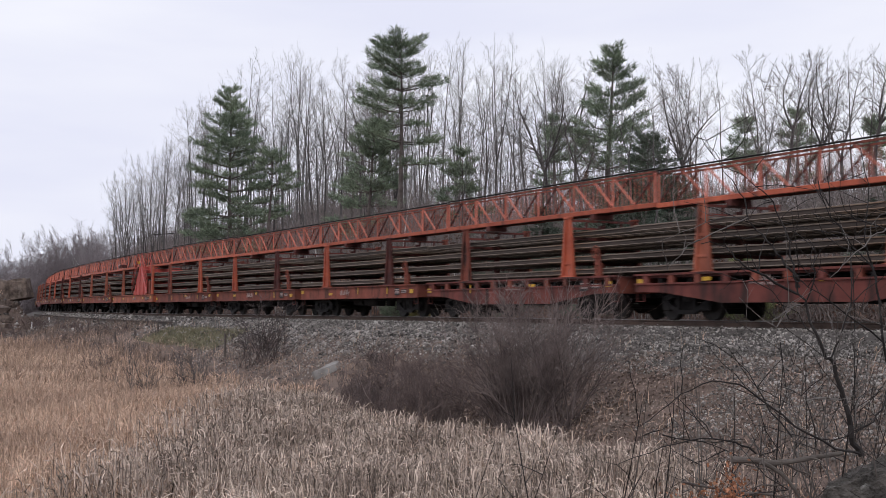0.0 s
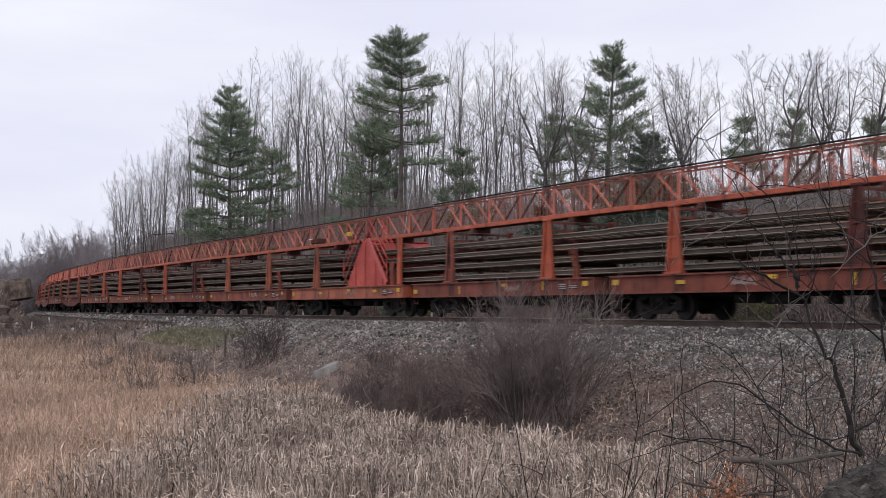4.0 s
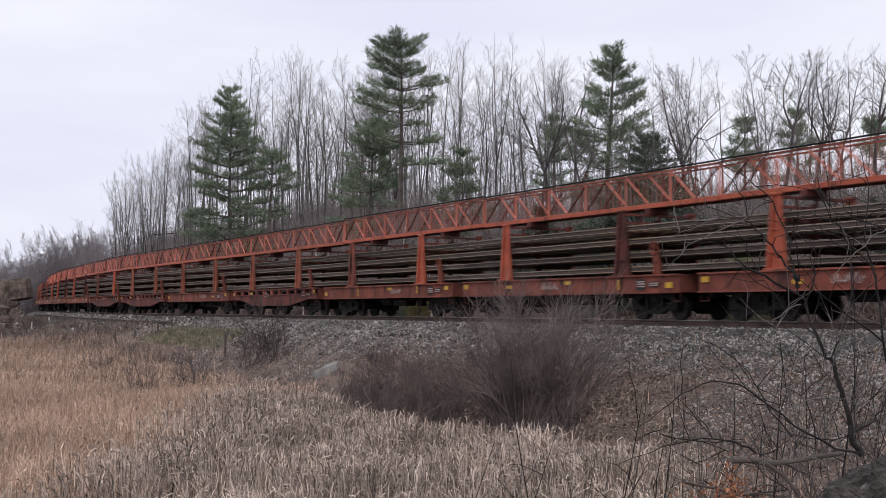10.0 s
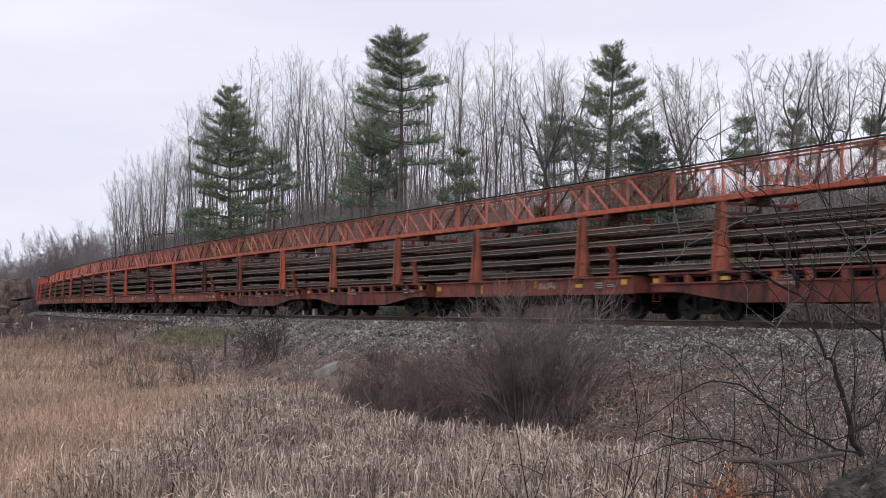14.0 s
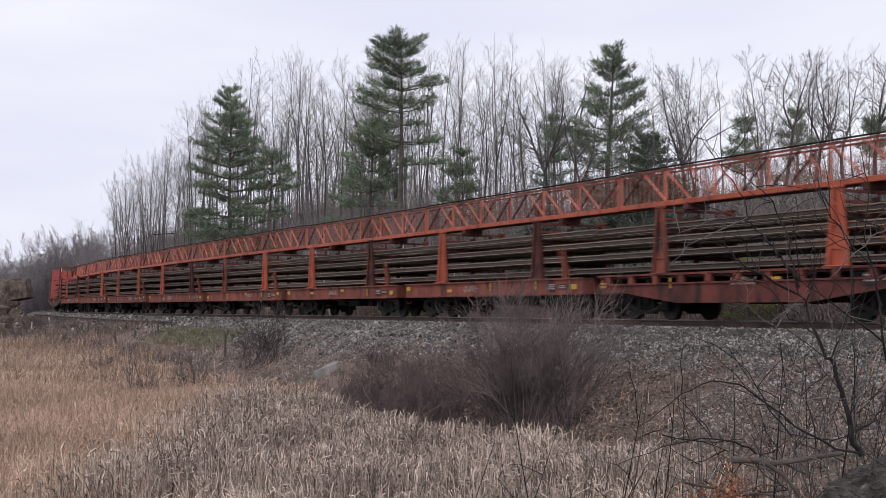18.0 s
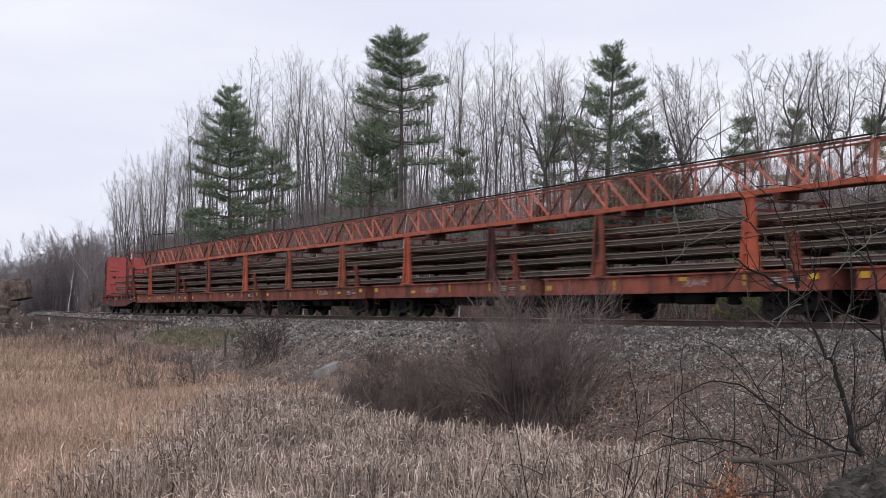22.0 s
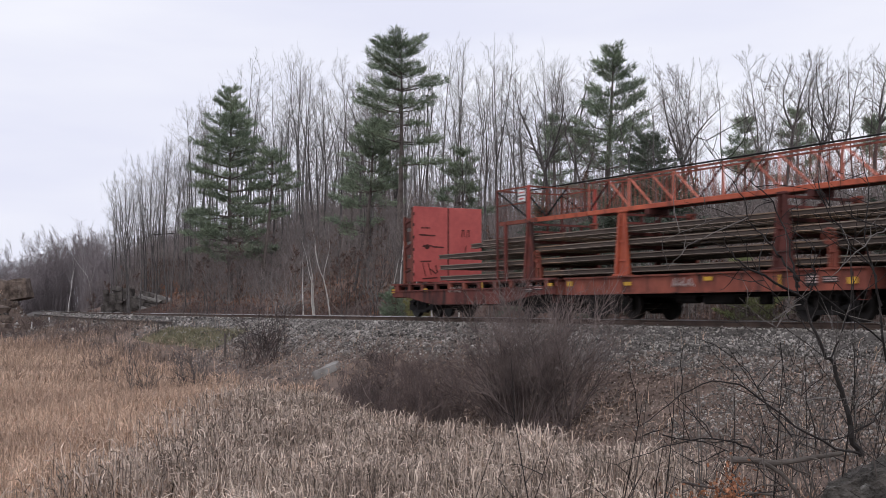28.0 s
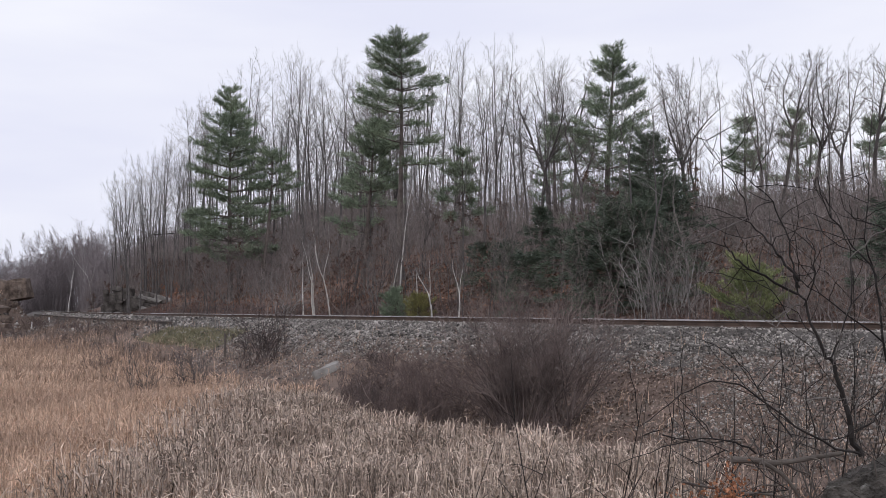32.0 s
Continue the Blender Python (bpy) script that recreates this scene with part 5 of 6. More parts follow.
def thicket():
    """Waist-high to head-high brush on the wood's floor."""
    rng = random.Random(37)
    b = Builder()
    for i in range(7600):
        s, d = rng.uniform(-170, -14), 4.4 + 40 * rng.random() ** 1.15
        tx, ty, a = track(s)
        x, y = tx - math.sin(radians(a)) * d, ty + math.cos(radians(a)) * d
        if (d < 16 and rng.random() < (0.9 if -45 < s < -37 else 0.7)) or (s < -108 and s > -150 and d < 13):
            continue
        ln = rng.uniform(0.6, 2.2) + 3.2 * rng.random() * min(1.0, max(0.0, (d - 12) / 16))
        pts, ld = wander(rng, (x, y, h(x, y) - 0.1), (rng.gauss(0, 0.25), rng.gauss(0, 0.25), 1), ln, 3, 0.1, 0.02)
        b.tube([pts[0], pts[2], pts[3]], [0.016, 0.011, 0.005], 3, cap=False)
        for _ in range(7):
            gp = Vector(pts[1]).lerp(Vector(pts[3]), rng.uniform(-0.3, 1))
            gd = Vector((ld.x + rng.gauss(0, 0.6), ld.y + rng.gauss(0, 0.6), ld.z + rng.gauss(0, 0.4))).normalized()
            b.sliver(gp, gp + gd * rng.uniform(0.3, 1.0), 0.009)
    for i in range(1300):
        x, y = rng.uniform(-46, -13), rng.uniform(4.8, 20)
        if -45 < x < -37 and rng.random() < 0.75:
            continue
        ln = rng.uniform(0.8, 2.4)
        pts, ld = wander(rng, (x, y, h(x, y) - 0.1), (rng.gauss(0, 0.35), rng.gauss(0, 0.35), 1), ln, 3, 0.14, 0.0)
        b.tube(pts, [0.012, 0.010, 0.008, 0.004], 3, cap=False)
        for _ in range(9):
            gp = Vector(pts[1]).lerp(Vector(pts[3]), rng.uniform(-0.3, 1))
            gd = Vector((ld.x + rng.gauss(0, 0.7), ld.y + rng.gauss(0, 0.7), ld.z + rng.gauss(0, 0.5))).normalized()
            b.sliver(gp, gp + gd * rng.uniform(0.3, 0.9), 0.007)
    # dark brush under the trees beside the young pine
    for i in range(1100):
        x, y = rng.uniform(-33, -13), 5.2 + 12 * rng.random()
        ln = rng.uniform(0.7, 2.6)
        pts, ld = wander(rng, (x, y, h(x, y) - 0.1), (rng.gauss(0, 0.4), rng.gauss(0, 0.4), 1), ln, 3, 0.16, 0.0)
        b.tube(pts, [0.012, 0.010, 0.007, 0.004], 3, cap=False)
        for _ in range(12):
            gp = Vector(pts[0]).lerp(Vector(pts[3]), rng.uniform(0.1, 1))
            gd = Vector((ld.x + rng.gauss(0, 0.8), ld.y + rng.gauss(0, 0.8), ld.z + rng.gauss(0, 0.5))).normalized()
            b.sliver(gp, gp + gd * rng.uniform(0.3, 0.9), 0.007)
    # tall brush on the hill's shoulder behind the rock face
    for i in range(2600):
        r, q = rng.uniform(122, 185), rng.uniform(-0.282, -0.190)
        x, y = -AX_C * r + AX_S * q * r, -23.6 + AX_S * r + AX_C * q * r
        if aside(np.array(x), np.array(y)) < 13:
            continue
        ln = (r * rng.uniform(0.025, 0.066) + 0.33 - h(x, y))
        if ln < 0.8:
            continue
        pts, ld = wander(rng, (x, y, h(x, y) - 0.1), (rng.gauss(0, 0.22), rng.gauss(0, 0.22), 1), ln, 3, 0.12, 0.02)
        b.tube(pts, [0.022, 0.018, 0.013, 0.006], 3, cap=False)
        for _ in range(18):
            gp = Vector(pts[0]).lerp(Vector(pts[3]), rng.uniform(0.2, 1))
            gd = Vector((ld.x + rng.gauss(0, 0.7), ld.y + rng.gauss(0, 0.7), ld.z + rng.gauss(0, 0.4))).normalized()
            b.sliver(gp, gp + gd * rng.uniform(0.6, 1.8), 0.017)
    for i in range(8400):
        s, d = rng.uniform(-175, -85), rng.uniform(9, 42)
        if i <= 4600 and s < -108 and s > -150 and d < 13:
            continue
        tx, ty, a = track(s)
        x, y = tx - math.sin(radians(a)) * d, ty + math.cos(radians(a)) * d
        if i > 4600:
            s, d = rng.uniform(-66, -18), rng.uniform(13, 46)
            x, y = s, d
        ln = rng.uniform(1.5, 4.5 + 3.5 * min(1.0, max(0.0, (-95 - s) / 30))) if i <= 4600 else rng.uniform(1.0, 2.4 + 0.03 * y)
        pts, ld = wander(rng, (x, y, h(x, y) - 0.1), (rng.gauss(0, 0.32), rng.gauss(0, 0.32), 1), ln, 3, 0.14, 0.02)
        b.tube(pts, [0.020, 0.017, 0.012, 0.006], 3, cap=False)
        for _ in range(12):
            gp = Vector(pts[0]).lerp(Vector(pts[3]), rng.uniform(0.15, 1))
            gd = Vector((ld.x + rng.gauss(0, 0.9), ld.y + rng.gauss(0, 0.9), ld.z + rng.gauss(0, 0.5))).normalized()
            b.sliver(gp, gp + gd * rng.uniform(0.6, 1.7), 0.014)
    tagged(new("thicket", b.mesh("thicket", [WOODBRUSH])), "grey-brown leafless undergrowth below the trees", "undergrowth", kind="stuff")


plant_conifers()
far_wood()
far_brush()
thicket()
plant_bare_trees()


def shrub(name, x, y, seed, stems, tall, spread, material, label, thick=0.014, twigs=7, stem=None, root=0.28, high=1.0):
    """Many thin stems from one root, with twigs."""
    rng = random.Random(seed)
    ob = empty(name, x, y, h(x, y), 0, label, "shrub", "shrubs of the embankment")
    b = Builder()
    for _ in range(stems):
        an = rng.random() * 6.283
        out = 1.55 * spread * rng.random() ** 0.6
        st = (rng.gauss(0, spread * root), rng.gauss(0, spread * root), -0.1)
        ln = tall * rng.uniform(0.5, 1.1)
        pts, d = wander(rng, st, (math.cos(an) * out / tall, math.sin(an) * out / tall, 1), ln, 5, 0.13, 0.02)
        r = thick * rng.uniform(0.5, 1.3)
        part("stem", Builder().tube(pts, [r, r * 0.85, r * 0.7, r * 0.55, r * 0.4, 0.003], 4, cap=False), stem or material, ob)
        for _ in range(twigs):
            p = along(pts, rng.uniform(0.2, 0.99) ** high)
            sl = ln * rng.uniform(0.12, 0.32)
            tp, td = wander(rng, p, turned(rng, d, 38), sl, 2, 0.16, 0.05)
            b.tube(tp, [r * 0.42, r * 0.3, 0.002], 3, cap=False)
            for _ in range(3):
                g = along(tp, rng.uniform(0.2, 1.0))
                b.sliver(g, g + turned(rng, td, 36) * sl * rng.uniform(0.3, 0.6), max(0.0022, r * 0.22))
    tagged(part("twig_spray", b, material, ob), "fine leafless twigs", kind="stuff")
    return ob


for i, (x, y, n, tall, spread, th) in enumerate((
        (-25.2, -7.4, 76, 3.7, 1.3, 0.013), (-24.4, -6.8, 46, 3.3, 1.15, 0.012), (-26.4, -7.2, 40, 2.7, 1.5, 0.012), (-28.6, -8.2, 38, 2.1, 1.9, 0.010),
        (-31.5, -8.2, 50, 1.6, 1.3, 0.009), (-33.6, -7.9, 50, 1.5, 1.3, 0.009), (-30.2, -7.0, 50, 1.5, 1.2, 0.009), (-27.2, -6.6, 50, 1.8, 1.1, 0.010),
        (-48.5, -5.4, 26, 3.0, 0.9, 0.017), (-49.8, -5.8, 20, 2.2, 0.9, 0.015), (-54.5, -11.4, 22, 1.5, 0.5, 0.011), (-41.0, -11.5, 22, 1.4, 0.5, 0.010),
        (-35.8, -5.4, 44, 1.1, 1.3, 0.008), (-38.4, -4.9, 40, 1.0, 1.2, 0.008), (-33.0, -5.2, 44, 1.2, 1.3, 0.008), (-37.0, -6.6, 40, 1.0, 1.2, 0.008),
        (-29.6, -9.0, 50, 1.3, 1.3, 0.009), (-34.6, -7.0, 40, 1.1, 1.2, 0.008), (-23.6, -8.2, 34, 1.3, 1.0, 0.008), (-100.0, -7.5, 30, 1.8, 1.5, 0.012), (-112.0, -7.0, 30, 1.8, 1.5, 0.012))):
    shrub("shrub", x, y, 600 + i, n, tall, spread, SHRUBSTEM if i < 2 else FIELDTWIG if i in (5, 8, 9, 11, 13, 15, 17) else BRUSH, "leafless purple-brown shrub at the embankment's foot", th * 1.25, 20 if i < 3 else 15, SHRUBSTEM, 0.13 if i < 3 else 0.28, 0.6 if i < 3 else 1.0)
for i, (x, y, tall) in enumerate(((-31.0, -6.4, 1.3), (-32.6, -6.6, 1.3), (-34.2, -6.0, 1.2), (-35.8, -6.4, 1.1), (-30.0, -7.8, 1.5), (-32.4, -8.6, 1.3), (-28.2, -6.9, 1.6), (-34.8, -8.2, 1.2), (-37.6, -5.6, 1.0))):
    shrub("shrub", x, y, 680 + i, 14, tall, 1.2, BRUSH, "low dense red-brown brush on the embankment's slope", 0.008, 46, SHRUBSTEM)
for i, (x, y, n, tall) in enumerate(((-37.0, -14.1, 10, 2.5), (-37.4, -13.6, 6, 2.1), (-36.1, -12.5, 10, 2.4), (-35.6, -12.0, 6, 2.0), (-46.0, -9.4, 8, 1.8))):
    shrub("marsh_shrub", x, y, 660 + i, n, tall, 0.4, BARKDARK, "thin dark leafless shrub standing in the marsh grass", 0.016, 12)
for i, (x, y, tall) in enumerate(((-78.0, -4.4, 0.9), (-82.0, -5.2, 1.0), (-86.0, -4.8, 1.1), (-90.5, -4.6, 1.2), (-95.0, -4.4, 1.2), (-103.0, -3.6, 1.3), (-108.0, -4.2, 1.5), (-85.0, -6.6, 0.9), (-114.7, -3.6, 1.3), (-112.4, -3.9, 1.3), (-110.4, -4.0, 1.4))):
    shrub("shrub", x, y, 720 + i, 12, tall, 1.6, BRUSH, "low purple-brown brush on the stony shoulder", 0.016, 34, SHRUBSTEM)
for i, (x, y, tall) in enumerate(((-37.4, 6.3, 4.2), (-36.4, 6.9, 3.2), (-60.5, 6.5, 2.6), (-75.5, 5.6, 3.0))):
    shrub("dead_shrub", x, y, 640 + i, 16, tall, 1.35, PALEBRUSH, "pale grey dead shrub with arching branches at the wood's edge", 0.022, 12)


def utility_pole():
    x, y = -147.9, 17.0
    ob = empty("utility_pole", x, y, h(x, y), 62, "dark wooden utility pole with a cross arm behind the rock cut", "pole")
    part("pole", Builder().tube([(0, 0, -0.5), (0, 0, 4.5), (0, 0, 9.6)], [0.14, 0.12, 0.10], 10), BARK, ob)
    part("cross_arm", Builder().box((0.2, -0.16, 7.6), (3.2, 0.12, 0.14), ry=-4), BARK, ob)
    for q in (-1.2, -0.6, 0.9, 1.5):
        part("insulator", Builder().tube([(q, -0.16, 7.7 + 0.07 * q), (q, -0.16, 7.95 + 0.07 * q)], [0.05, 0.04], 6), IRON, ob)


utility_pole()


def scatter(n, x0, x1, y0, y1, rng, keep):
    """Random places in a rectangle, with those kept for which keep(x, y) is true."""
    x, y = rng.uniform(x0, x1, n), rng.uniform(y0, y1, n)
    k = keep(x, y)
    return x[k], y[k]


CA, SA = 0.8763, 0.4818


def in_view(x, y, margin=1.0):
    """The camera's view wedge plus a margin, to which most fine growth is limited."""
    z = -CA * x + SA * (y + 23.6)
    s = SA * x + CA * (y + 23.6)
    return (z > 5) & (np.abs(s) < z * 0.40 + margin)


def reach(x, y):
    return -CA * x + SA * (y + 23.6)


def blades(name, x, y, tall, width, lean, material, label, rng, category="reeds", curl=0.9, tip=0.2):
    """Upright blades with a folded, pointing tip of two short pieces."""
    n = len(x)
    z = height(x, y) - 0.05
    t = tall * rng.uniform(0.80, 1.06, n) * (1 + 0.10 * wave(x * 2.3, y * 2.3) + 0.06 * wave(x * 0.9 + 5, y * 1.4))
    a = rng.uniform(0, 6.283, n)
    tilt = np.abs(rng.normal(0, lean, n)) * 0.5
    first = tilt + np.abs(rng.normal(0, curl, n))
    second = first + np.abs(rng.normal(0.3, 0.5, n))
    ca = a + rng.normal(0, 1.2, n)
    o = rng.uniform(0, 6.283, n)
    wx, wy = np.cos(o) * width / 2, np.sin(o) * width / 2
    l1, l2 = tip * rng.uniform(0.4, 1.0, n), tip * rng.uniform(0.2, 0.7, n)
    px, py, pz = x.copy(), y.copy(), z.copy()
    rows = []
    for ln, f, az, wq in ((0 * t, tilt, a, 0.8), (t * 0.88, tilt, a, 1.0), (l1, first, ca, 0.95), (l2, second, ca, 0.15)):
        px, py, pz = px + np.sin(f) * np.cos(az) * ln, py + np.sin(f) * np.sin(az) * ln, pz + np.cos(f) * ln
        for sg in (-1, 1):
            rows.append(np.stack([px + sg * wx * wq, py + sg * wy * wq, pz + 0.3 * sg * width * wq], -1))
    v = np.stack(rows, 1).reshape(-1, 3)
    k = np.arange(n)[:, None, None] * 8
    f = (k + np.array([[0, 1, 3, 2], [2, 3, 5, 4], [4, 5, 7, 6]])[None]).reshape(-1, 4)
    return tagged(new(name, raw_mesh(name, v, f, material)), label, category, kind="stuff")


def grow_marsh():
    rng = np.random.default_rng(3)
    edge = lambda x, y: aside(x, y) < -11.7 + 0.55 * wave(x * 1.6, y * 1.6) - np.clip((x + 18) * 0.16, 0, 2.5) + np.clip((-40 - x) * 0.09, 0, 3.6)
    reedy = lambda x, y: SA * x + CA * (y + 23.6) > -4.2 + 0.6 * wave(x * 0.8, y * 0.8) + rng.normal(0, 0.7, len(x))
    x, y = scatter(330000, -34, -4, -32, -9, rng, lambda x, y: in_view(x, y, 0.5) & edge(x, y) & (reach(x, y) > 8.5) & reedy(x, y) & ((SA * x + CA * (y + 23.6) < (0.185 + 0.02 * wave(x * 2, y * 2)) * reach(x, y)) | (rng.random(len(x)) < 0.015)))
    blades("reed_bed", x, y, 1.35, np.clip(0.00075 * reach(x, y), 0.007, 0.016), 0.8, REED, "dense bed of dry pale grey-brown reeds", rng, curl=1.0, tip=0.12)
    x, y = scatter(130000, -52, -26, -42, -8, rng, lambda x, y: in_view(x, y) & edge(x, y) & reedy(x, y) & (reach(x, y) > 24) & (rng.random(len(x)) < 24 / reach(x, y)))
    blades("reed_bed", x, y, 1.3, 0.018, 0.8, REED, "dense bed of dry pale grey-brown reeds", rng, curl=1.0, tip=0.14)
    x, y = scatter(240000, -130, -34, -50, -4, rng, lambda x, y: in_view(x, y) & (aside(x, y) < -8.2 + 0.8 * wave(x, y)) & (reach(x, y) > 30) & (rng.random(len(x)) < 34 / reach(x, y)))
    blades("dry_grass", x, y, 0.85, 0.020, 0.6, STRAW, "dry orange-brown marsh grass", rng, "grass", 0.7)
    x, y = scatter(190000, -40, -10, -34, -12, rng, lambda x, y: in_view(x, y) & ~reedy(x, y) & (reach(x, y) > 11))
    blades("dry_grass", x, y, 1.05, 0.008, 0.7, STRAW, "fine wispy orange-brown marsh grass", rng, "grass", 0.7)
    x, y = scatter(26000, -140, -56, -12, 2, rng, lambda x, y: (aside(x, y) < -3.0) & (aside(x, y) > -9.0 + wave(x, y)) & ~((x > -76) & (aside(x, y) > -6.2)) & (rng.random(len(x)) < 0.75 + 0.5 * wave(x, y)))
    blades("dead_weeds", x, y, 0.42, 0.022, 0.9, EMBLEAF, "dull brown dead weeds on the embankment", rng, "weeds", 0.8, 0.12)
    x, y = scatter(30000, -120, -15, 2.6, 12, rng, lambda x, y: (aside(x, y) > 2.6) & (aside(x, y) < 7.5) & (wave(x * 2, y * 2) > -0.9))
    blades("dead_weeds", x, y, 0.65, 0.016, 1.0, BRUSH, "dull brown dead weeds at the wood's edge", rng, "weeds", 0.9, 0.2)
    x, y = scatter(26000, -100, -14, -13, -2.4, rng, lambda x, y: in_view(x, y) & (rng.random(len(x)) < 0.12 + 0.5 * (aside(x, y) < -5.2) * (wave(x, y) > -0.4)))
    blades("dead_grass", x, y, 0.30, 0.010, 0.9, STRAW, "sparse dead grass on the embankment", rng, "grass")
    x, y = scatter(3600, -71, -57, -5.4, -3.3, rng, lambda x, y: wave(x * 2, y * 2) > -0.9)
    blades("green_grass", x, y, 0.14, 0.02, 0.7, TURF, "patch of short green grass on the embankment", rng, "grass")


def stones(name, x, y, size, rng, material, label, lift=0.3):
    n = len(x)
    z = np.maximum(height(x, y), np.where(np.abs(aside(x, y)) < 2.75, -0.21 - np.clip(np.abs(aside(x, y)) - 1.75, 0, 1) * 0.43 - aside(x, y) * np.tan(np.radians(4.0 * np.clip((BEND - x) / 45.0, 0, 1))), -9))
    base = np.array([(1, 0, 0), (-1, 0, 0), (0, 1, 0), (0, -1, 0), (0, 0, 1), (0, 0, -1)], float)
    q = rng.normal(0, 1, (n, 3, 3))
    u, _, vt = np.linalg.svd(q)
    rot = u @ vt
    s = size * rng.lognormal(0, 0.35, (n, 1, 1))
    p = base[None] * rng.uniform(0.6, 1.2, (n, 6, 1)) * s
    p = p @ rot
    v = (p + np.stack([x, y, z + size * lift], -1)[:, None]).reshape(-1, 3)
    k = np.arange(n)[:, None, None] * 6
    f = (k + np.array([[0, 2, 4], [2, 1, 4], [1, 3, 4], [3, 0, 4], [2, 0, 5], [1, 2, 5], [3, 1, 5], [0, 3, 5]])[None]).reshape(-1, 3)
    return tagged(new(name, raw_mesh(name, v, f, material)), label, "gravel", kind="stuff")


def scatter_leaves(name, x, y, rng, label, size=1.0, material=LITTERLEAF):
    n = len(x)
    z = height(x, y) + 0.03 * size
    a, t = rng.uniform(0, 6.283, n), rng.normal(0, 0.6, n)
    s = rng.uniform(0.05, 0.11, n) * size
    ux = np.stack([np.cos(a) * s, np.sin(a) * s, t * s], -1)
    uy = np.stack([-np.sin(a) * s * 0.7, np.cos(a) * s * 0.7, rng.normal(0, 0.6, n) * s], -1)
    c = np.stack([x, y, z], -1)
    v = np.stack([c - ux, c - uy, c + ux, c + uy], 1).reshape(-1, 3)
    return tagged(new(name, raw_mesh(name, v, np.arange(n * 4).reshape(-1, 4), material)), label, "leaves", kind="stuff")


def lay_ground_cover():
    rng = np.random.default_rng(8)
    x, y = scatter(44000, -60, -13, -6.6, 1.8, rng, lambda x, y: in_view(x, y) & (rng.random(len(x)) < np.clip(1.25 + (y + 2.6) * np.where((x < -20.5) & (x > -41), 0.75, 0.25), 0.05, 1)))
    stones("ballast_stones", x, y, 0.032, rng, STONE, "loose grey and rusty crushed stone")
    x, y = scatter(6500, -64, -30, -4.6, -1.9, rng, lambda x, y: in_view(x, y) & (rng.random(len(x)) < np.clip(1.6 + (y + 2.0) * 0.5, 0.1, 1)))
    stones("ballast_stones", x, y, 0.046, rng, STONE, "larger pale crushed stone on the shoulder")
    x, y = scatter(17000, -30, -12, -7.0, -2.2, rng, lambda x, y: in_view(x, y) & (rng.random(len(x)) < np.clip(1.5 + (y + 2.2) * 0.26, 0.1, 1)) & ((x > -21.5) | (y > -4.2)))
    stones("ballast_stones", x, y, 0.027, rng, STONE, "small loose crushed stone on the slope")
    x, y = scatter(15000, -135, -58, -5.0, 8.0, rng, lambda x, y: (aside(x, y) > -3.7 + 0.5 * wave(x, y)) & (aside(x, y) < 1.6))
    stones("ballast_stones", x, y, 0.05, rng, STONE, "loose grey and rusty crushed stone")
    x, y = scatter(9000, -132, -66, -6.5, 9.0, rng, lambda x, y: (aside(x, y) > -4.6 + 0.6 * wave(x, y)) & (aside(x, y) < -1.8))
    stones("ballast_stones", x, y, 0.085, rng, STONE, "large pale broken stone on the far shoulder")
    x, y = scatter(85000, -36, -9, -13, -3.4, rng, lambda x, y: in_view(x, y) & (rng.random(len(x)) < 0.75 + 0.3 * wave(x, y)))
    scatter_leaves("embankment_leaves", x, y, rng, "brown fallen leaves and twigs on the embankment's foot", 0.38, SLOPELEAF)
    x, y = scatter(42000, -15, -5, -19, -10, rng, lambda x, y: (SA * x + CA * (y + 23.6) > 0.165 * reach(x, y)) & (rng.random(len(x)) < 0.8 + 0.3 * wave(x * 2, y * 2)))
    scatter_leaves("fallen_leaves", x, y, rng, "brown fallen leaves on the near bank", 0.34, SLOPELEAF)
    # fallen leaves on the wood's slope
    x, y = scatter(60000, -150, -15, 2.6, 34, rng, lambda x, y: in_view(x, y) & (aside(x, y) > 2.8) & (rng.random(len(x)) < 20 / (8 + aside(x, y))))
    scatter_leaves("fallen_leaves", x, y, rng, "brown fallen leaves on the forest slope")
    x, y = scatter(52000, -75, -14, 2.8, 17, rng, lambda x, y: in_view(x, y) & (rng.random(len(x)) < (0.8 + 0.3 * wave(x * 1.5, y * 1.5)) * np.where(x > -33, 0.4, 1.0)))
    scatter_leaves("fallen_leaves", x, y, rng, "dull brown fallen leaves under the wood's edge", 0.8, BEECHLEAF)


grow_marsh()
lay_ground_cover()


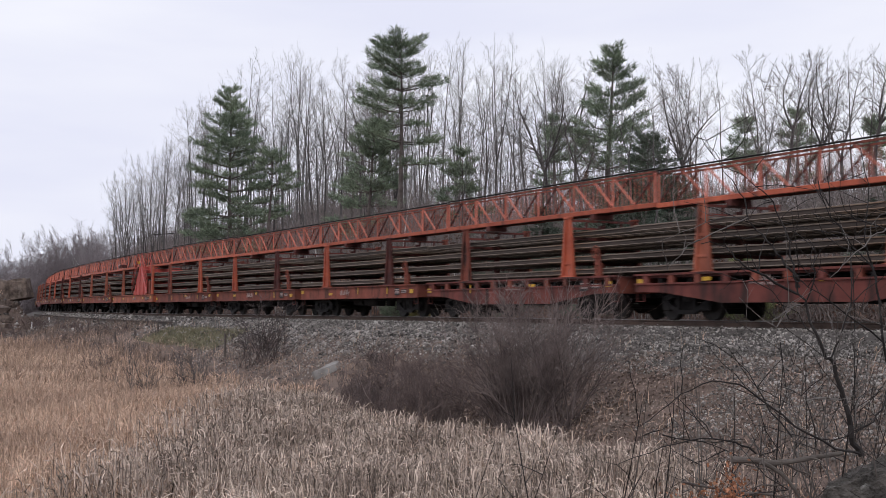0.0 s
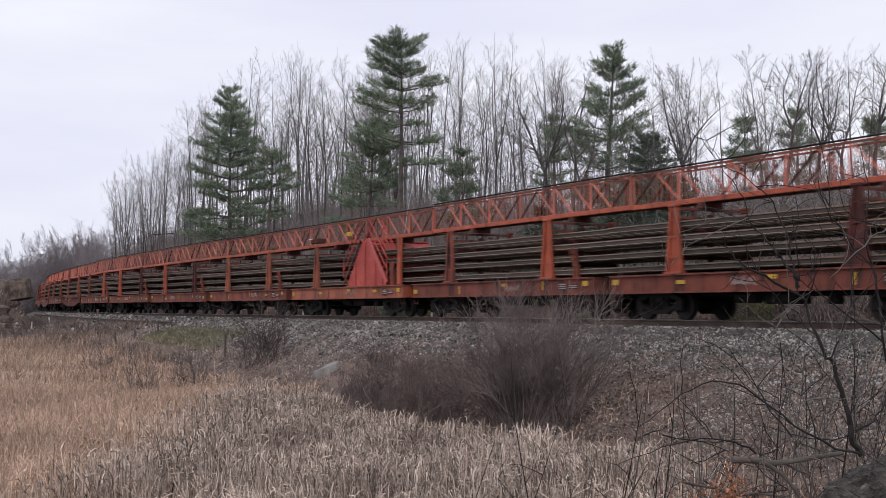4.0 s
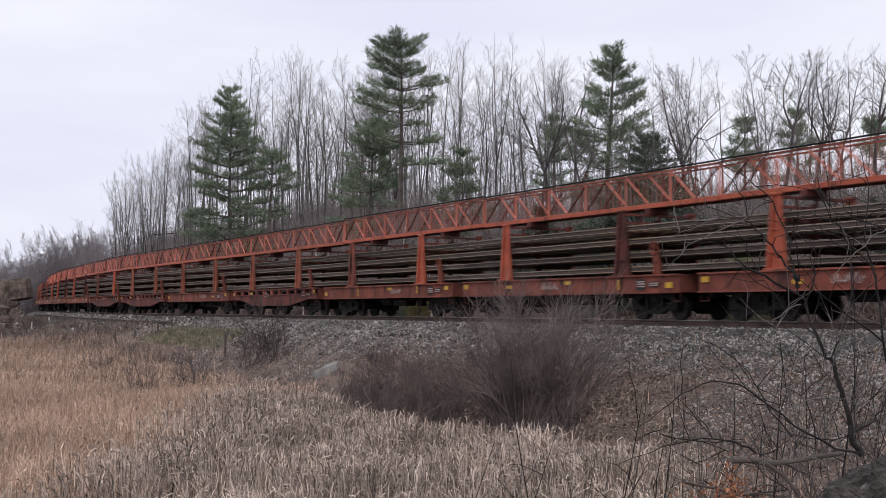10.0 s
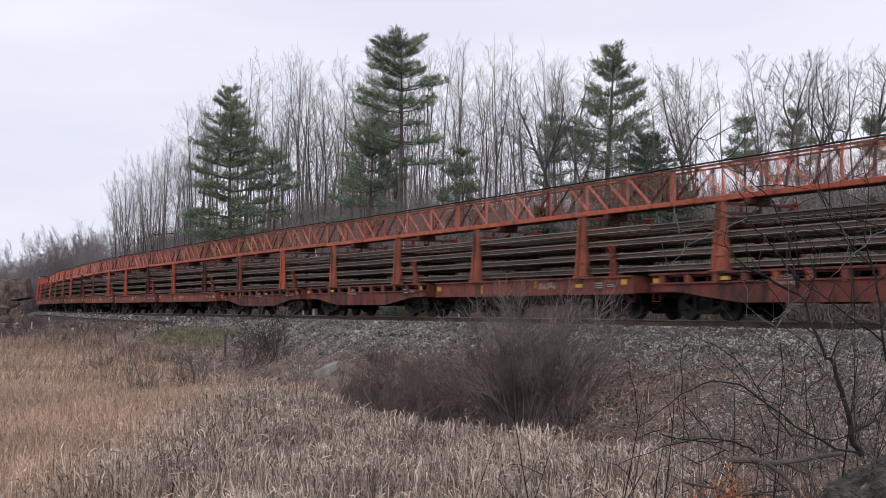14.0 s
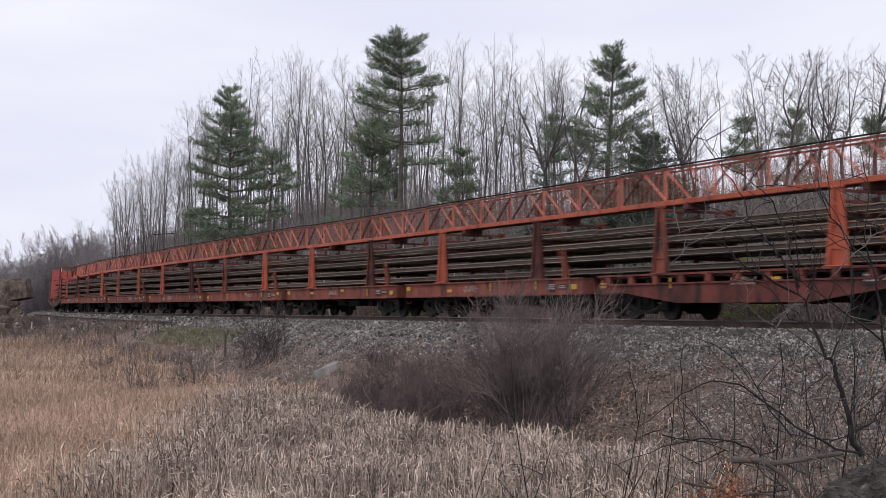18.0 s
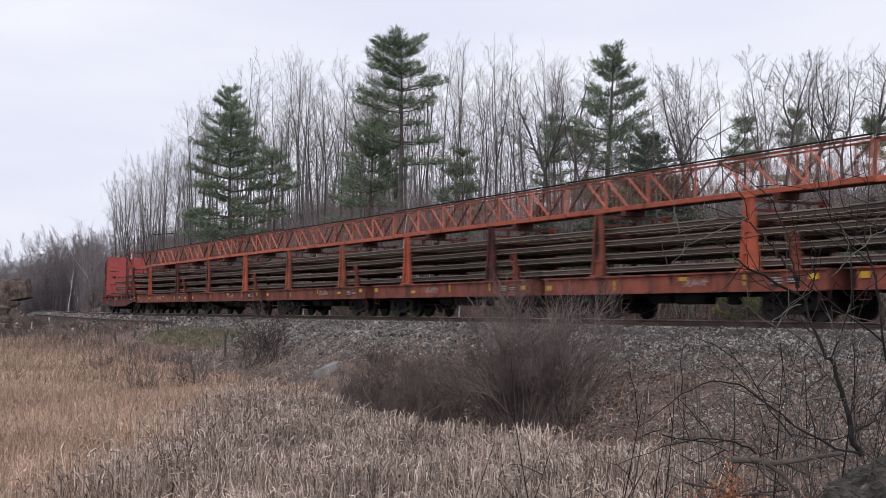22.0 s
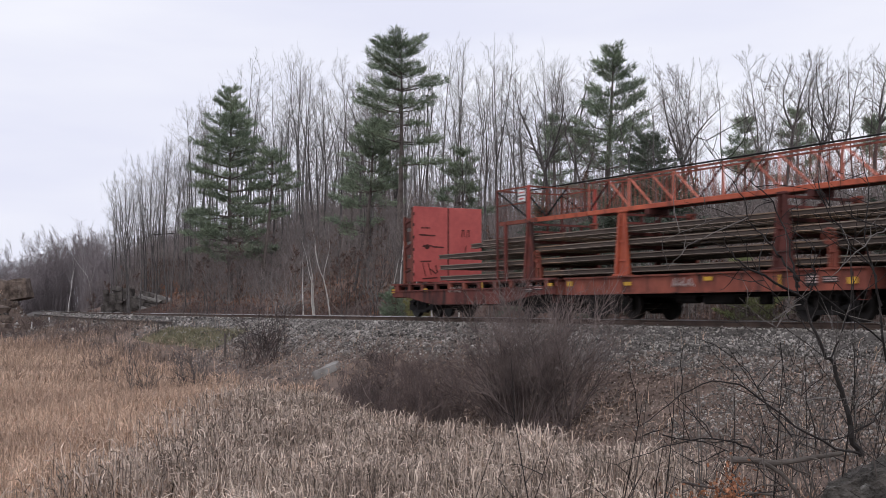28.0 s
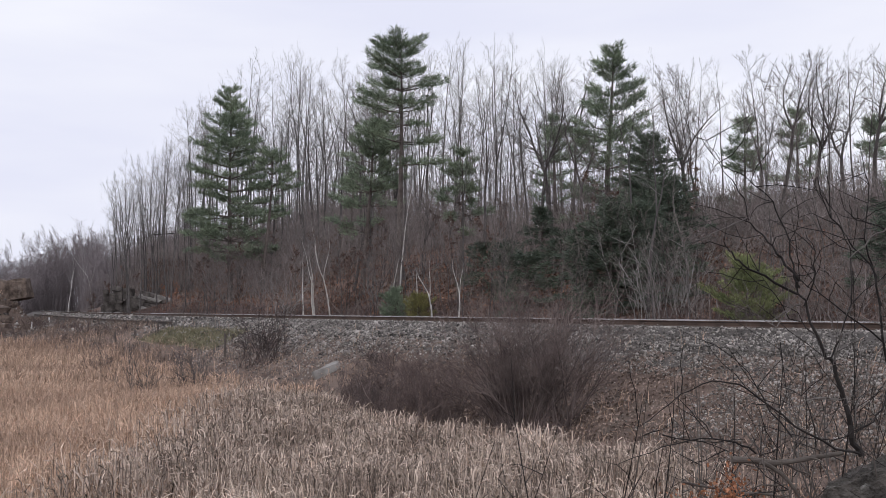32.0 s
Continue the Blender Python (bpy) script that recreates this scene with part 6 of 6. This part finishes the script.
def rock(name, x, y, z, size, seed, material, label, rough=0.35, rz=0.0, fine=4, ry=0.0):
    """A broken, angular rock: a lump split along random planes, with bedding steps and chips."""
    rng = random.Random(seed)
    cuts = []
    for _ in range(15):
        n = Vector((rng.gauss(0, 1), rng.gauss(0, 1), rng.gauss(0, 1))).normalized()
        cuts.append((n, rng.uniform(0.72, 1.0)))
    cuts.append((Vector((rng.gauss(0, 0.25), rng.gauss(0, 0.25), 1)).normalized(), rng.uniform(0.7, 0.95)))
    bm = bmesh.new()
    bmesh.ops.create_icosphere(bm, subdivisions=fine, radius=1.0)
    for v in bm.verts:
        p = v.co.normalized()
        far = min([1.2] + [k / n.dot(p) for n, k in cuts if n.dot(p) > 0.2])
        q = p * far
        w = q * 1.2 + Vector((seed, seed * 0.7, 0))
        ledge = math.floor((q.z + 0.12 * noise.noise(w)) * 4.5)
        far *= 1 + 0.2 * rough * (noise.cell(Vector((seed, 0.5, ledge + 0.5))) - 0.5)
        far *= 1 + 0.25 * rough * noise.noise(w * 2.4) + 0.16 * rough * (0.5 - abs(noise.noise(w * 6.0))) + 0.12 * rough * noise.noise(w * 14.0)
        v.co = Vector((p.x * far * size[0], p.y * far * size[1], p.z * far * size[2]))
    me = bpy.data.meshes.new(name)
    bm.to_mesh(me)
    bm.free()
    me.materials.append(material)
    ob = new(name, me)
    ob.matrix_basis = pose(x, y, z, 0, ry, rz)
    return tagged(ob, label, "rock")


def block(name, x, y, z, size, seed, material, label, rz=0.0, ry=0.0):
    """A sharp-edged block of broken rock: the hull of a jittered box with chipped corners, creased along its beds."""
    rng = random.Random(seed)
    bm = bmesh.new()
    for sx in (-1, 1):
        for sy in (-1, 1):
            for sz in (-1, 1):
                for _ in range(2):
                    p = [sx * rng.uniform(0.55, 1.05), sy * rng.uniform(0.55, 1.05), sz * rng.uniform(0.6, 1.05)]
                    bm.verts.new((p[0] * size[0], p[1] * size[1], p[2] * size[2]))
    out = bmesh.ops.convex_hull(bm, input=bm.verts)
    bmesh.ops.delete(bm, geom=[g for g in out["geom_interior"] if isinstance(g, bmesh.types.BMVert)], context="VERTS")
    bmesh.ops.subdivide_edges(bm, edges=bm.edges[:], cuts=2, use_grid_fill=True)
    for v in bm.verts:
        w = v.co * 1.7 + Vector((seed, 0.3 * seed, 0))
        v.co += v.co.normalized() * (0.10 * min(size) * noise.noise(w) - 0.07 * min(size) * abs(noise.noise(w * 2.3)))
    me = bpy.data.meshes.new(name)
    bm.to_mesh(me)
    bm.free()
    me.materials.append(material)
    ob = new(name, me)
    ob.matrix_basis = pose(x, y, z, 0, ry, rz)
    return tagged(ob, label, "rock")


block("boulder", -41.8, -5.6, h(-41.8, -5.6) - 0.06, (0.62, 0.46, 0.34), 12, PALEROCK, "pale grey boulder half sunk at the embankment's foot", 61, -24)
# the broken face of the cutting: blocks and slabs that dip towards the near end; across, up, half sizes, dip
FACE = Vector((-125.6, 9.2, -0.3))
BEDS = [(-3.3, 1.3, 0.7, 1.0, 1.1, 2), (-2.5, 1.6, 0.55, 1.0, 1.35, -4), (-1.75, 1.5, 0.5, 0.9, 1.3, 3), (-2.8, 2.75, 0.55, 0.7, 0.28, 9), (-1.1, 1.0, 0.6, 0.9, 1.1, 6), (-3.8, 0.4, 0.6, 0.8, 0.7, -3)]
BEDS += [(0.55 + 0.22 * (k % 3), 0.25 + 0.36 * k, 1.9 - 0.12 * k, 1.0 - 0.05 * k, 0.21 + 0.03 * (k % 2), 13 + (k * 5 % 4)) for k in range(6)]
BEDS += [(2.1, 1.75, 0.95, 0.8, 0.20, 15), (2.9, 1.25, 0.9, 0.8, 0.17, 17), (3.2, 0.45, 1.1, 0.8, 0.3, 12)]
for i, (across, up, w, dp, t, dip) in enumerate(BEDS):
    pale = i in (10, 12, 13)
    x, y = FACE.x + AX_S * across - AX_C * (0.4 * t), FACE.y + AX_C * across + AX_S * (0.4 * t)
    block("rock_outcrop", x, y, FACE.z + up, (w, dp, t), 80 + i, PALEROCK if pale else ROCK,
          "pale dipping slab of the broken rock face" if pale else "dark grey broken rock face of the cutting", 61.2 + (i * 37 % 16) - 8, dip)
chips = random.Random(61)
for i in range(34):
    across = chips.uniform(-4.2, 4.8)
    up = chips.uniform(-0.1, 1.0) * max(0.5, 2.9 - 0.42 * (across + 3.6))
    w = chips.uniform(0.15, 0.42)
    x, y = FACE.x + AX_S * across + AX_C * 0.7, FACE.y + AX_C * across - AX_S * 0.7
    block("rock_outcrop", x, y, FACE.z + up, (w, w * 0.9, w * chips.uniform(0.4, 0.9)), 140 + i, PALEROCK if i % 6 == 0 else ROCK,
          "small pale broken rock of the cutting" if i % 6 == 0 else "small dark broken rock of the cutting", chips.uniform(30, 90), chips.uniform(-5, 22))
for i in range(16):
    x, y = -119.5 + chips.uniform(-7, 7), -6.6 + chips.uniform(-2.2, 2.6)
    w = chips.uniform(0.25, 0.7)
    block("rock_outcrop", x, y, h(x, y) + 0.05, (w, w * 0.9, w * 0.6), 190 + i, KNOLLROCK, "brown-grey broken rock lying on the knoll", chips.uniform(0, 90), chips.uniform(-15, 15))
block("rock_outcrop", -124.2, -3.9, 2.1, (1.5, 1.3, 1.1), 57, KNOLLROCK, "brown angular block of rock above the cutting", 61.2, -8)
for i, (x, y, sx, sy, sz) in enumerate(((-125.5, -5.6, 1.4, 1.0, 1.2), (-119, -6.6, 1.2, 0.9, 0.6), (-130, -5.4, 1.8, 1.3, 1.6), (-114, -6.4, 0.6, 0.5, 0.35), (-121, -5.2, 0.8, 0.6, 0.45), (-108, -8.0, 0.7, 0.6, 0.4))):
    block("rock_outcrop", x, y, h(x, y), (sx, sy, sz), 20 + i, KNOLLROCK, "brown-grey broken rock beside the cutting", 30 * i, 8)
rubble = np.random.default_rng(29)
rx_, ry_ = rubble.uniform(-134, -106, 420), rubble.uniform(-13, -3.2, 420)
stones("rubble", rx_, ry_, 0.16, rubble, STONE, "loose rubble on the knoll beside the cutting")
rock("bank_rock", -4.21, -18.43, -0.76, (0.42, 0.56, 0.40), 31.0, LICHEN, "dark rock with pale lichen on the near bank", 0.4, 61.2, 6, -18)


def near_sapling():
    """The leafless sapling on the near bank: a curved stem, long side branches and fine twigs."""
    rng = random.Random(77)
    x, y = -4.6, -18.49
    ob = empty("leaning_sapling", x, y, h(x, y), 61.2, "dark leafless sapling leaning over the marsh", "tree")
    ground = h(x, y)
    base = -0.47 - ground

    def branch(pts, r, name="branch", twigs=0, skin=STEM):
        r *= 0.82 if name == "stem" else 0.70
        p = [Vector((a, b, c + base)) for a, b, c in pts]
        fine = []
        for i in range(len(p) - 1):
            for k in range(3):
                q = p[i].lerp(p[i + 1], k / 3)
                fine.append(q + Vector((rng.gauss(0, 0.006), rng.gauss(0, 0.006), rng.gauss(0, 0.006))))
        fine.append(p[-1])
        m = len(fine)
        part(name, Builder().tube(fine, [r * (1 - 0.75 * i / m) for i in range(m)], 7), skin, ob)
        if twigs:
            b = Builder()
            for _ in range(twigs):
                k = rng.randrange(m // 4, m)
                d = Vector((rng.gauss(-0.3, 0.6), rng.gauss(0, 0.5), rng.gauss(0.45, 0.5)))
                tp, _ = wander(rng, fine[k], d, rng.uniform(0.12, 0.5), 4, 0.25, 0.02)
                b.tube(tp, [0.003, 0.0026, 0.0022, 0.0018, 0.001], 4, cap=False)
            tagged(part("twig_spray", b, skin, ob), "fine bare twigs", kind="stuff")

    branch([(0.01, 0, -0.0), (-0.05, 0, 0.1), (-0.07, 0.02, 0.29), (-0.13, 0.03, 0.5), (-0.18, 0.03, 0.56), (-0.26, 0.04, 0.81), (-0.31, 0.05, 0.92)], 0.021, "stem", twigs=6)
    branch([(-0.31, 0.05, 0.92), (-0.31, 0.05, 0.98), (-0.39, 0.08, 1.08), (-0.46, 0.1, 1.18), (-0.55, 0.1, 1.27), (-0.59, 0.12, 1.31)], 0.013, twigs=5)
    # PALETWIG branches are painted as lit; the others keep the dark STEM.
    branch([(-0.56, 0.1, 1.31), (-0.71, 0.0, 1.25), (-0.94, -0.1, 1.14), (-1.06, -0.15, 1.01)], 0.0065, twigs=3, skin=PALETWIG)
    branch([(-0.58, 0.1, 1.31), (-0.73, 0.1, 1.3), (-0.93, 0.15, 1.23), (-1.06, 0.2, 1.17)], 0.005, twigs=3, skin=PALETWIG)
    branch([(-0.55, 0.1, 1.29), (-0.58, 0.12, 1.42), (-0.64, 0.15, 1.52), (-0.74, 0.2, 1.68), (-0.78, 0.22, 1.8)], 0.0055, twigs=6)
    branch([(-0.31, 0.05, 0.88), (-0.52, -0.05, 0.98), (-0.64, -0.1, 1.04), (-0.71, -0.1, 1.1), (-0.73, -0.1, 1.14), (-0.87, -0.1, 1.15)], 0.011, twigs=4)
    branch([(-0.3, 0.05, 0.93), (-0.32, 0.12, 1.11), (-0.36, 0.18, 1.31), (-0.42, 0.2, 1.45), (-0.51, 0.25, 1.53), (-0.66, 0.3, 1.63)], 0.0085, twigs=7)
    branch([(-0.27, 0.04, 0.82), (-0.22, 0, 1.0), (-0.23, -0.03, 1.12), (-0.29, -0.05, 1.22)], 0.0065, twigs=4)
    branch([(-0.14, 0.03, 0.51), (-0.06, 0.1, 0.64), (0.03, 0.15, 0.93), (0.04, 0.2, 1.14), (-0.05, 0.2, 1.31), (-0.12, 0.25, 1.5)], 0.008, twigs=5)
    branch([(-0.3, 0.04, 0.83), (-0.4, 0, 0.78), (-0.46, 0, 0.73), (-0.44, 0, 0.67)], 0.006, twigs=4, skin=PALETWIG)
    branch([(-0.22, 0.03, 0.67), (-0.33, 0.1, 0.76), (-0.43, 0.15, 0.91), (-0.52, 0.2, 1.05)], 0.006, twigs=5)
    branch([(0.34, 0.1, -0.3), (0.27, 0.1, 0.1), (0.18, 0.12, 0.63), (0.18, 0.15, 0.82), (0.16, 0.15, 0.98), (0.06, 0.2, 1.16), (-0.07, 0.2, 1.33), (-0.13, 0.22, 1.53)], 0.011, "stem", twigs=6)
    branch([(0.18, 0.15, 0.82), (0.16, 0.2, 1.05), (0.12, 0.2, 1.2), (0.17, 0.25, 1.5), (0.14, 0.3, 1.73)], 0.009, twigs=6)
    branch([(0.22, 0.1, 1.25), (0.1, 0.05, 1.19), (-0.04, 0, 1.07), (-0.16, -0.05, 0.97)], 0.007, twigs=4, skin=PALETWIG)
    branch([(0.27, 0.15, 1.23), (0.13, 0.15, 1.28), (0.03, 0.15, 1.32), (0.02, 0.15, 1.41)], 0.008, twigs=4)
    branch([(0.18, 0.1, 0.63), (-0.03, 0.05, 0.76), (-0.19, 0.05, 0.88), (-0.33, 0.1, 1.01)], 0.008, twigs=6)
    branch([(0.01, 0, 0.01), (-0.16, -0.1, 0.05), (-0.39, -0.15, 0.18), (-0.61, -0.2, 0.35), (-0.76, -0.2, 0.42), (-0.89, -0.2, 0.41), (-1.07, -0.2, 0.31), (-1.23, -0.2, 0.18)], 0.01, twigs=5)
    branch([(-0.09, 0.05, 0.31), (-0.21, 0, 0.32), (-0.32, -0.05, 0.28), (-0.49, -0.1, 0.26), (-0.61, -0.1, 0.17)], 0.008, twigs=4, skin=PALETWIG)
    branch([(-0.6, -0.2, 0.04), (-0.74, -0.25, 0.11), (-0.9, -0.25, 0.12), (-1.11, -0.25, 0.08), (-1.35, -0.25, -0.01)], 0.008, twigs=3)
    branch([(-1.11, -0.25, 0.14), (-0.9, -0.25, 0.11), (-0.72, -0.22, 0.03)], 0.006, twigs=3)
    branch([(0.22, 0.1, 0.41), (0.16, 0.05, 0.28), (0.08, 0, 0.18), (-0.09, -0.05, 0.12), (-0.22, -0.1, 0.08)], 0.009, twigs=5)
    branch([(-0.4, -0.1, 0.11), (-0.54, -0.05, 0.33), (-0.6, 0, 0.45), (-0.65, 0.05, 0.57)], 0.007, twigs=5)
    branch([(-0.05, 0, 0.08), (0.03, 0.05, 0.35), (0.13, 0.1, 0.57), (0.22, 0.15, 0.76)], 0.006, twigs=5, skin=PALETWIG)


near_sapling()


def fallen_branch(x, y, z, rz, ry, length, r, seed):
    rng = random.Random(seed)
    pts, _ = wander(rng, (-length / 2, 0, 0), (1, 0, 0), length, 16, 0.09)
    ob = tagged(new("fallen_branch"), "grey weathered fallen branch lying on the bank", "branch")
    ob.matrix_basis = pose(x, y, z, 0, ry, rz)
    part("limb", Builder().tube(pts, [r * (1 - 0.4 * i / 16) * rng.uniform(0.86, 1.12) for i in range(17)], 9), DEADWOOD, ob)
    for k in (4, 7, 11, 13):
        tp, _ = wander(rng, pts[k], (rng.uniform(-0.6, 1), rng.gauss(0, 0.7), rng.gauss(0.2, 0.5)), rng.uniform(0.08, 0.4), 4, 0.2)
        part("side_twig", Builder().tube(tp, [r * 0.4, r * 0.34, r * 0.28, r * 0.2, r * 0.08], 6), DEADWOOD, ob)


fallen_branch(-4.78, -18.83, -0.50, 61.2, 2, 0.62, 0.019, 1)
fallen_branch(-4.75, -18.78, -0.58, 75, 20, 0.5, 0.013, 2)
fallen_branch(-4.9, -18.7, -0.66, 50, -8, 0.8, 0.010, 3)
fallen_branch(-5.1, -18.9, -0.70, 95, 12, 0.9, 0.008, 4)


def near_bank():
    """Dead leaves, stalks and twigs at the foot of the near bank."""
    rng = np.random.default_rng(19)
    n = 2800
    r, a = np.abs(rng.normal(0, 0.36, n)), rng.uniform(0, 6.283, n)
    c = np.stack([-4.73 + r * np.cos(a) * 0.9, -19.29 + r * np.sin(a) * 0.9, -0.70 + rng.normal(0, 0.09, n) - 0.3 * r], -1)
    s = rng.uniform(0.006, 0.016, (n, 1))
    u, v = rng.normal(0, 1, (n, 3)), rng.normal(0, 1, (n, 3))
    u /= np.linalg.norm(u, axis=1)[:, None]
    v /= np.linalg.norm(v, axis=1)[:, None]
    vs = np.stack([c - u * s, c - v * s * 0.7, c + u * s, c + v * s * 0.7], 1).reshape(-1, 3)
    tagged(new("dead_leaves", raw_mesh("dead_leaves", vs, np.arange(n * 4).reshape(-1, 4), BROWNLEAF)), "orange-brown dead leaves clinging to low twigs", "leaves", kind="stuff")
    q = random.Random(23)
    for i in range(26):
        x, y = -5.4 + q.gauss(0, 1.1), -18.6 + q.gauss(0, 0.8)
        z = max(h(x, y), -2.2)
        top = q.uniform(0.3, 0.9) - 0.75
        ob = empty("dry_stalk", x, y, h(x, y), q.uniform(0, 360), "thin dry brown weed stalk on the near bank", "stalk", "stalks of the near bank")
        pts, _ = wander(q, (0, 0, -0.05), (q.gauss(0, 0.12), q.gauss(0, 0.12), 1), top - h(x, y), 6, 0.06, 0.03)
        part("stalk", Builder().tube(pts, [0.006, 0.0055, 0.005, 0.0045, 0.004, 0.003, 0.002], 5), STEM if i % 2 else DEADWOOD, ob)
        tw = Builder()
        for _ in range(q.randrange(2, 6)):
            k = q.randrange(2, 6)
            tp, _ = wander(q, pts[k], (q.gauss(0, 1), q.gauss(0, 1), 0.6), q.uniform(0.1, 0.4), 3, 0.2, 0.03)
            tw.tube(tp, [0.0035, 0.003, 0.002, 0.001], 4, cap=False)
        tagged(part("twig_spray", tw, STEM, ob), "", kind="stuff")


near_bank()

for i, (x, y, n, tall) in enumerate(((-5.6, -17.2, 6, 2.3), (-6.6, -16.2, 5, 2.0), (-6.0, -18.2, 4, 1.7),
                                    (-6.2, -18.44, 7, 1.9), (-6.57, -17.91, 5, 1.9), (-6.23, -17.92, 6, 1.8), (-6.32, -17.62, 5, 1.6), (-6.2, -17.53, 8, 1.7), (-5.74, -17.78, 5, 1.8), (-5.45, -17.88, 6, 1.9), (-5.84, -17.25, 6, 1.8), (-4.88, -18.09, 8, 1.4))):
    shrub("bank_shrub", x, y, 700 + i, n, tall, 0.7, PALETWIG if i % 3 else STEM, "thin leafless shrub on the near bank", 0.006, 7)


def stake(x, y, tall, tilt, material, label):
    ob = tagged(new("stake", Builder().box((0, 0, tall / 2 - 0.1), (0.09, 0.09, tall + 0.2), bevel=0.01).mesh("stake", [material])), label, "stake", "stakes beside the track")
    ob.matrix_basis = pose(x, y, h(x, y), tilt, tilt * 0.6, 20)


for x, y, tall, tilt in ((-73.8, -6.0, 0.7, 4), (-72.4, -5.2, 0.6, -5), (-70.8, -4.2, 0.65, 3), (-54.0, -5.6, 1.1, 2)):
    stake(x, y, tall, tilt, DEADWOOD, "short dark wooden stake on the embankment")
for x, y in ((-113.2, -4.2), (-112.6, -2.8)):
    stake(x, y, 0.6, 2, WHITEP, "small white marker stake beside the cutting")


def motions():
    times = [float(t) for t in range(0, 33)]
    for j, ob in CARS + STACKS:
        rows = []
        for t in times:
            x, y, a = track(tail_at(t) + middle_of(j))
            rows.append((t, pose(x, y, 0.0, 0, 0, a) @ pose(0, 0, 0, -cant(tail_at(t) + middle_of(j)))))
        walk(ob, rows)
    # wheels roll: two patterns, shared by all the trucks
    turn = {}
    for ob in bpy.data.objects:
        if not ob.name.startswith("wheelset"):
            continue
        side = 1 if ob.location.x > 0 else 0
        if side not in turn:
            fine = [k / 15 for k in range(481)]
            walk(ob, [(t, pose(ob.location.x, 0, 0.42, 0, math.degrees((tail_at(t) + 305.6) / 0.42) % 360, 0)) for t in fine])
            turn[side] = (ob.animation_data.action, ob.animation_data.action_slot)
        else:
            ob.rotation_mode = "QUATERNION"
            ob.animation_data_create()
            ob.animation_data.action, ob.animation_data.action_slot = turn[side]


motions()
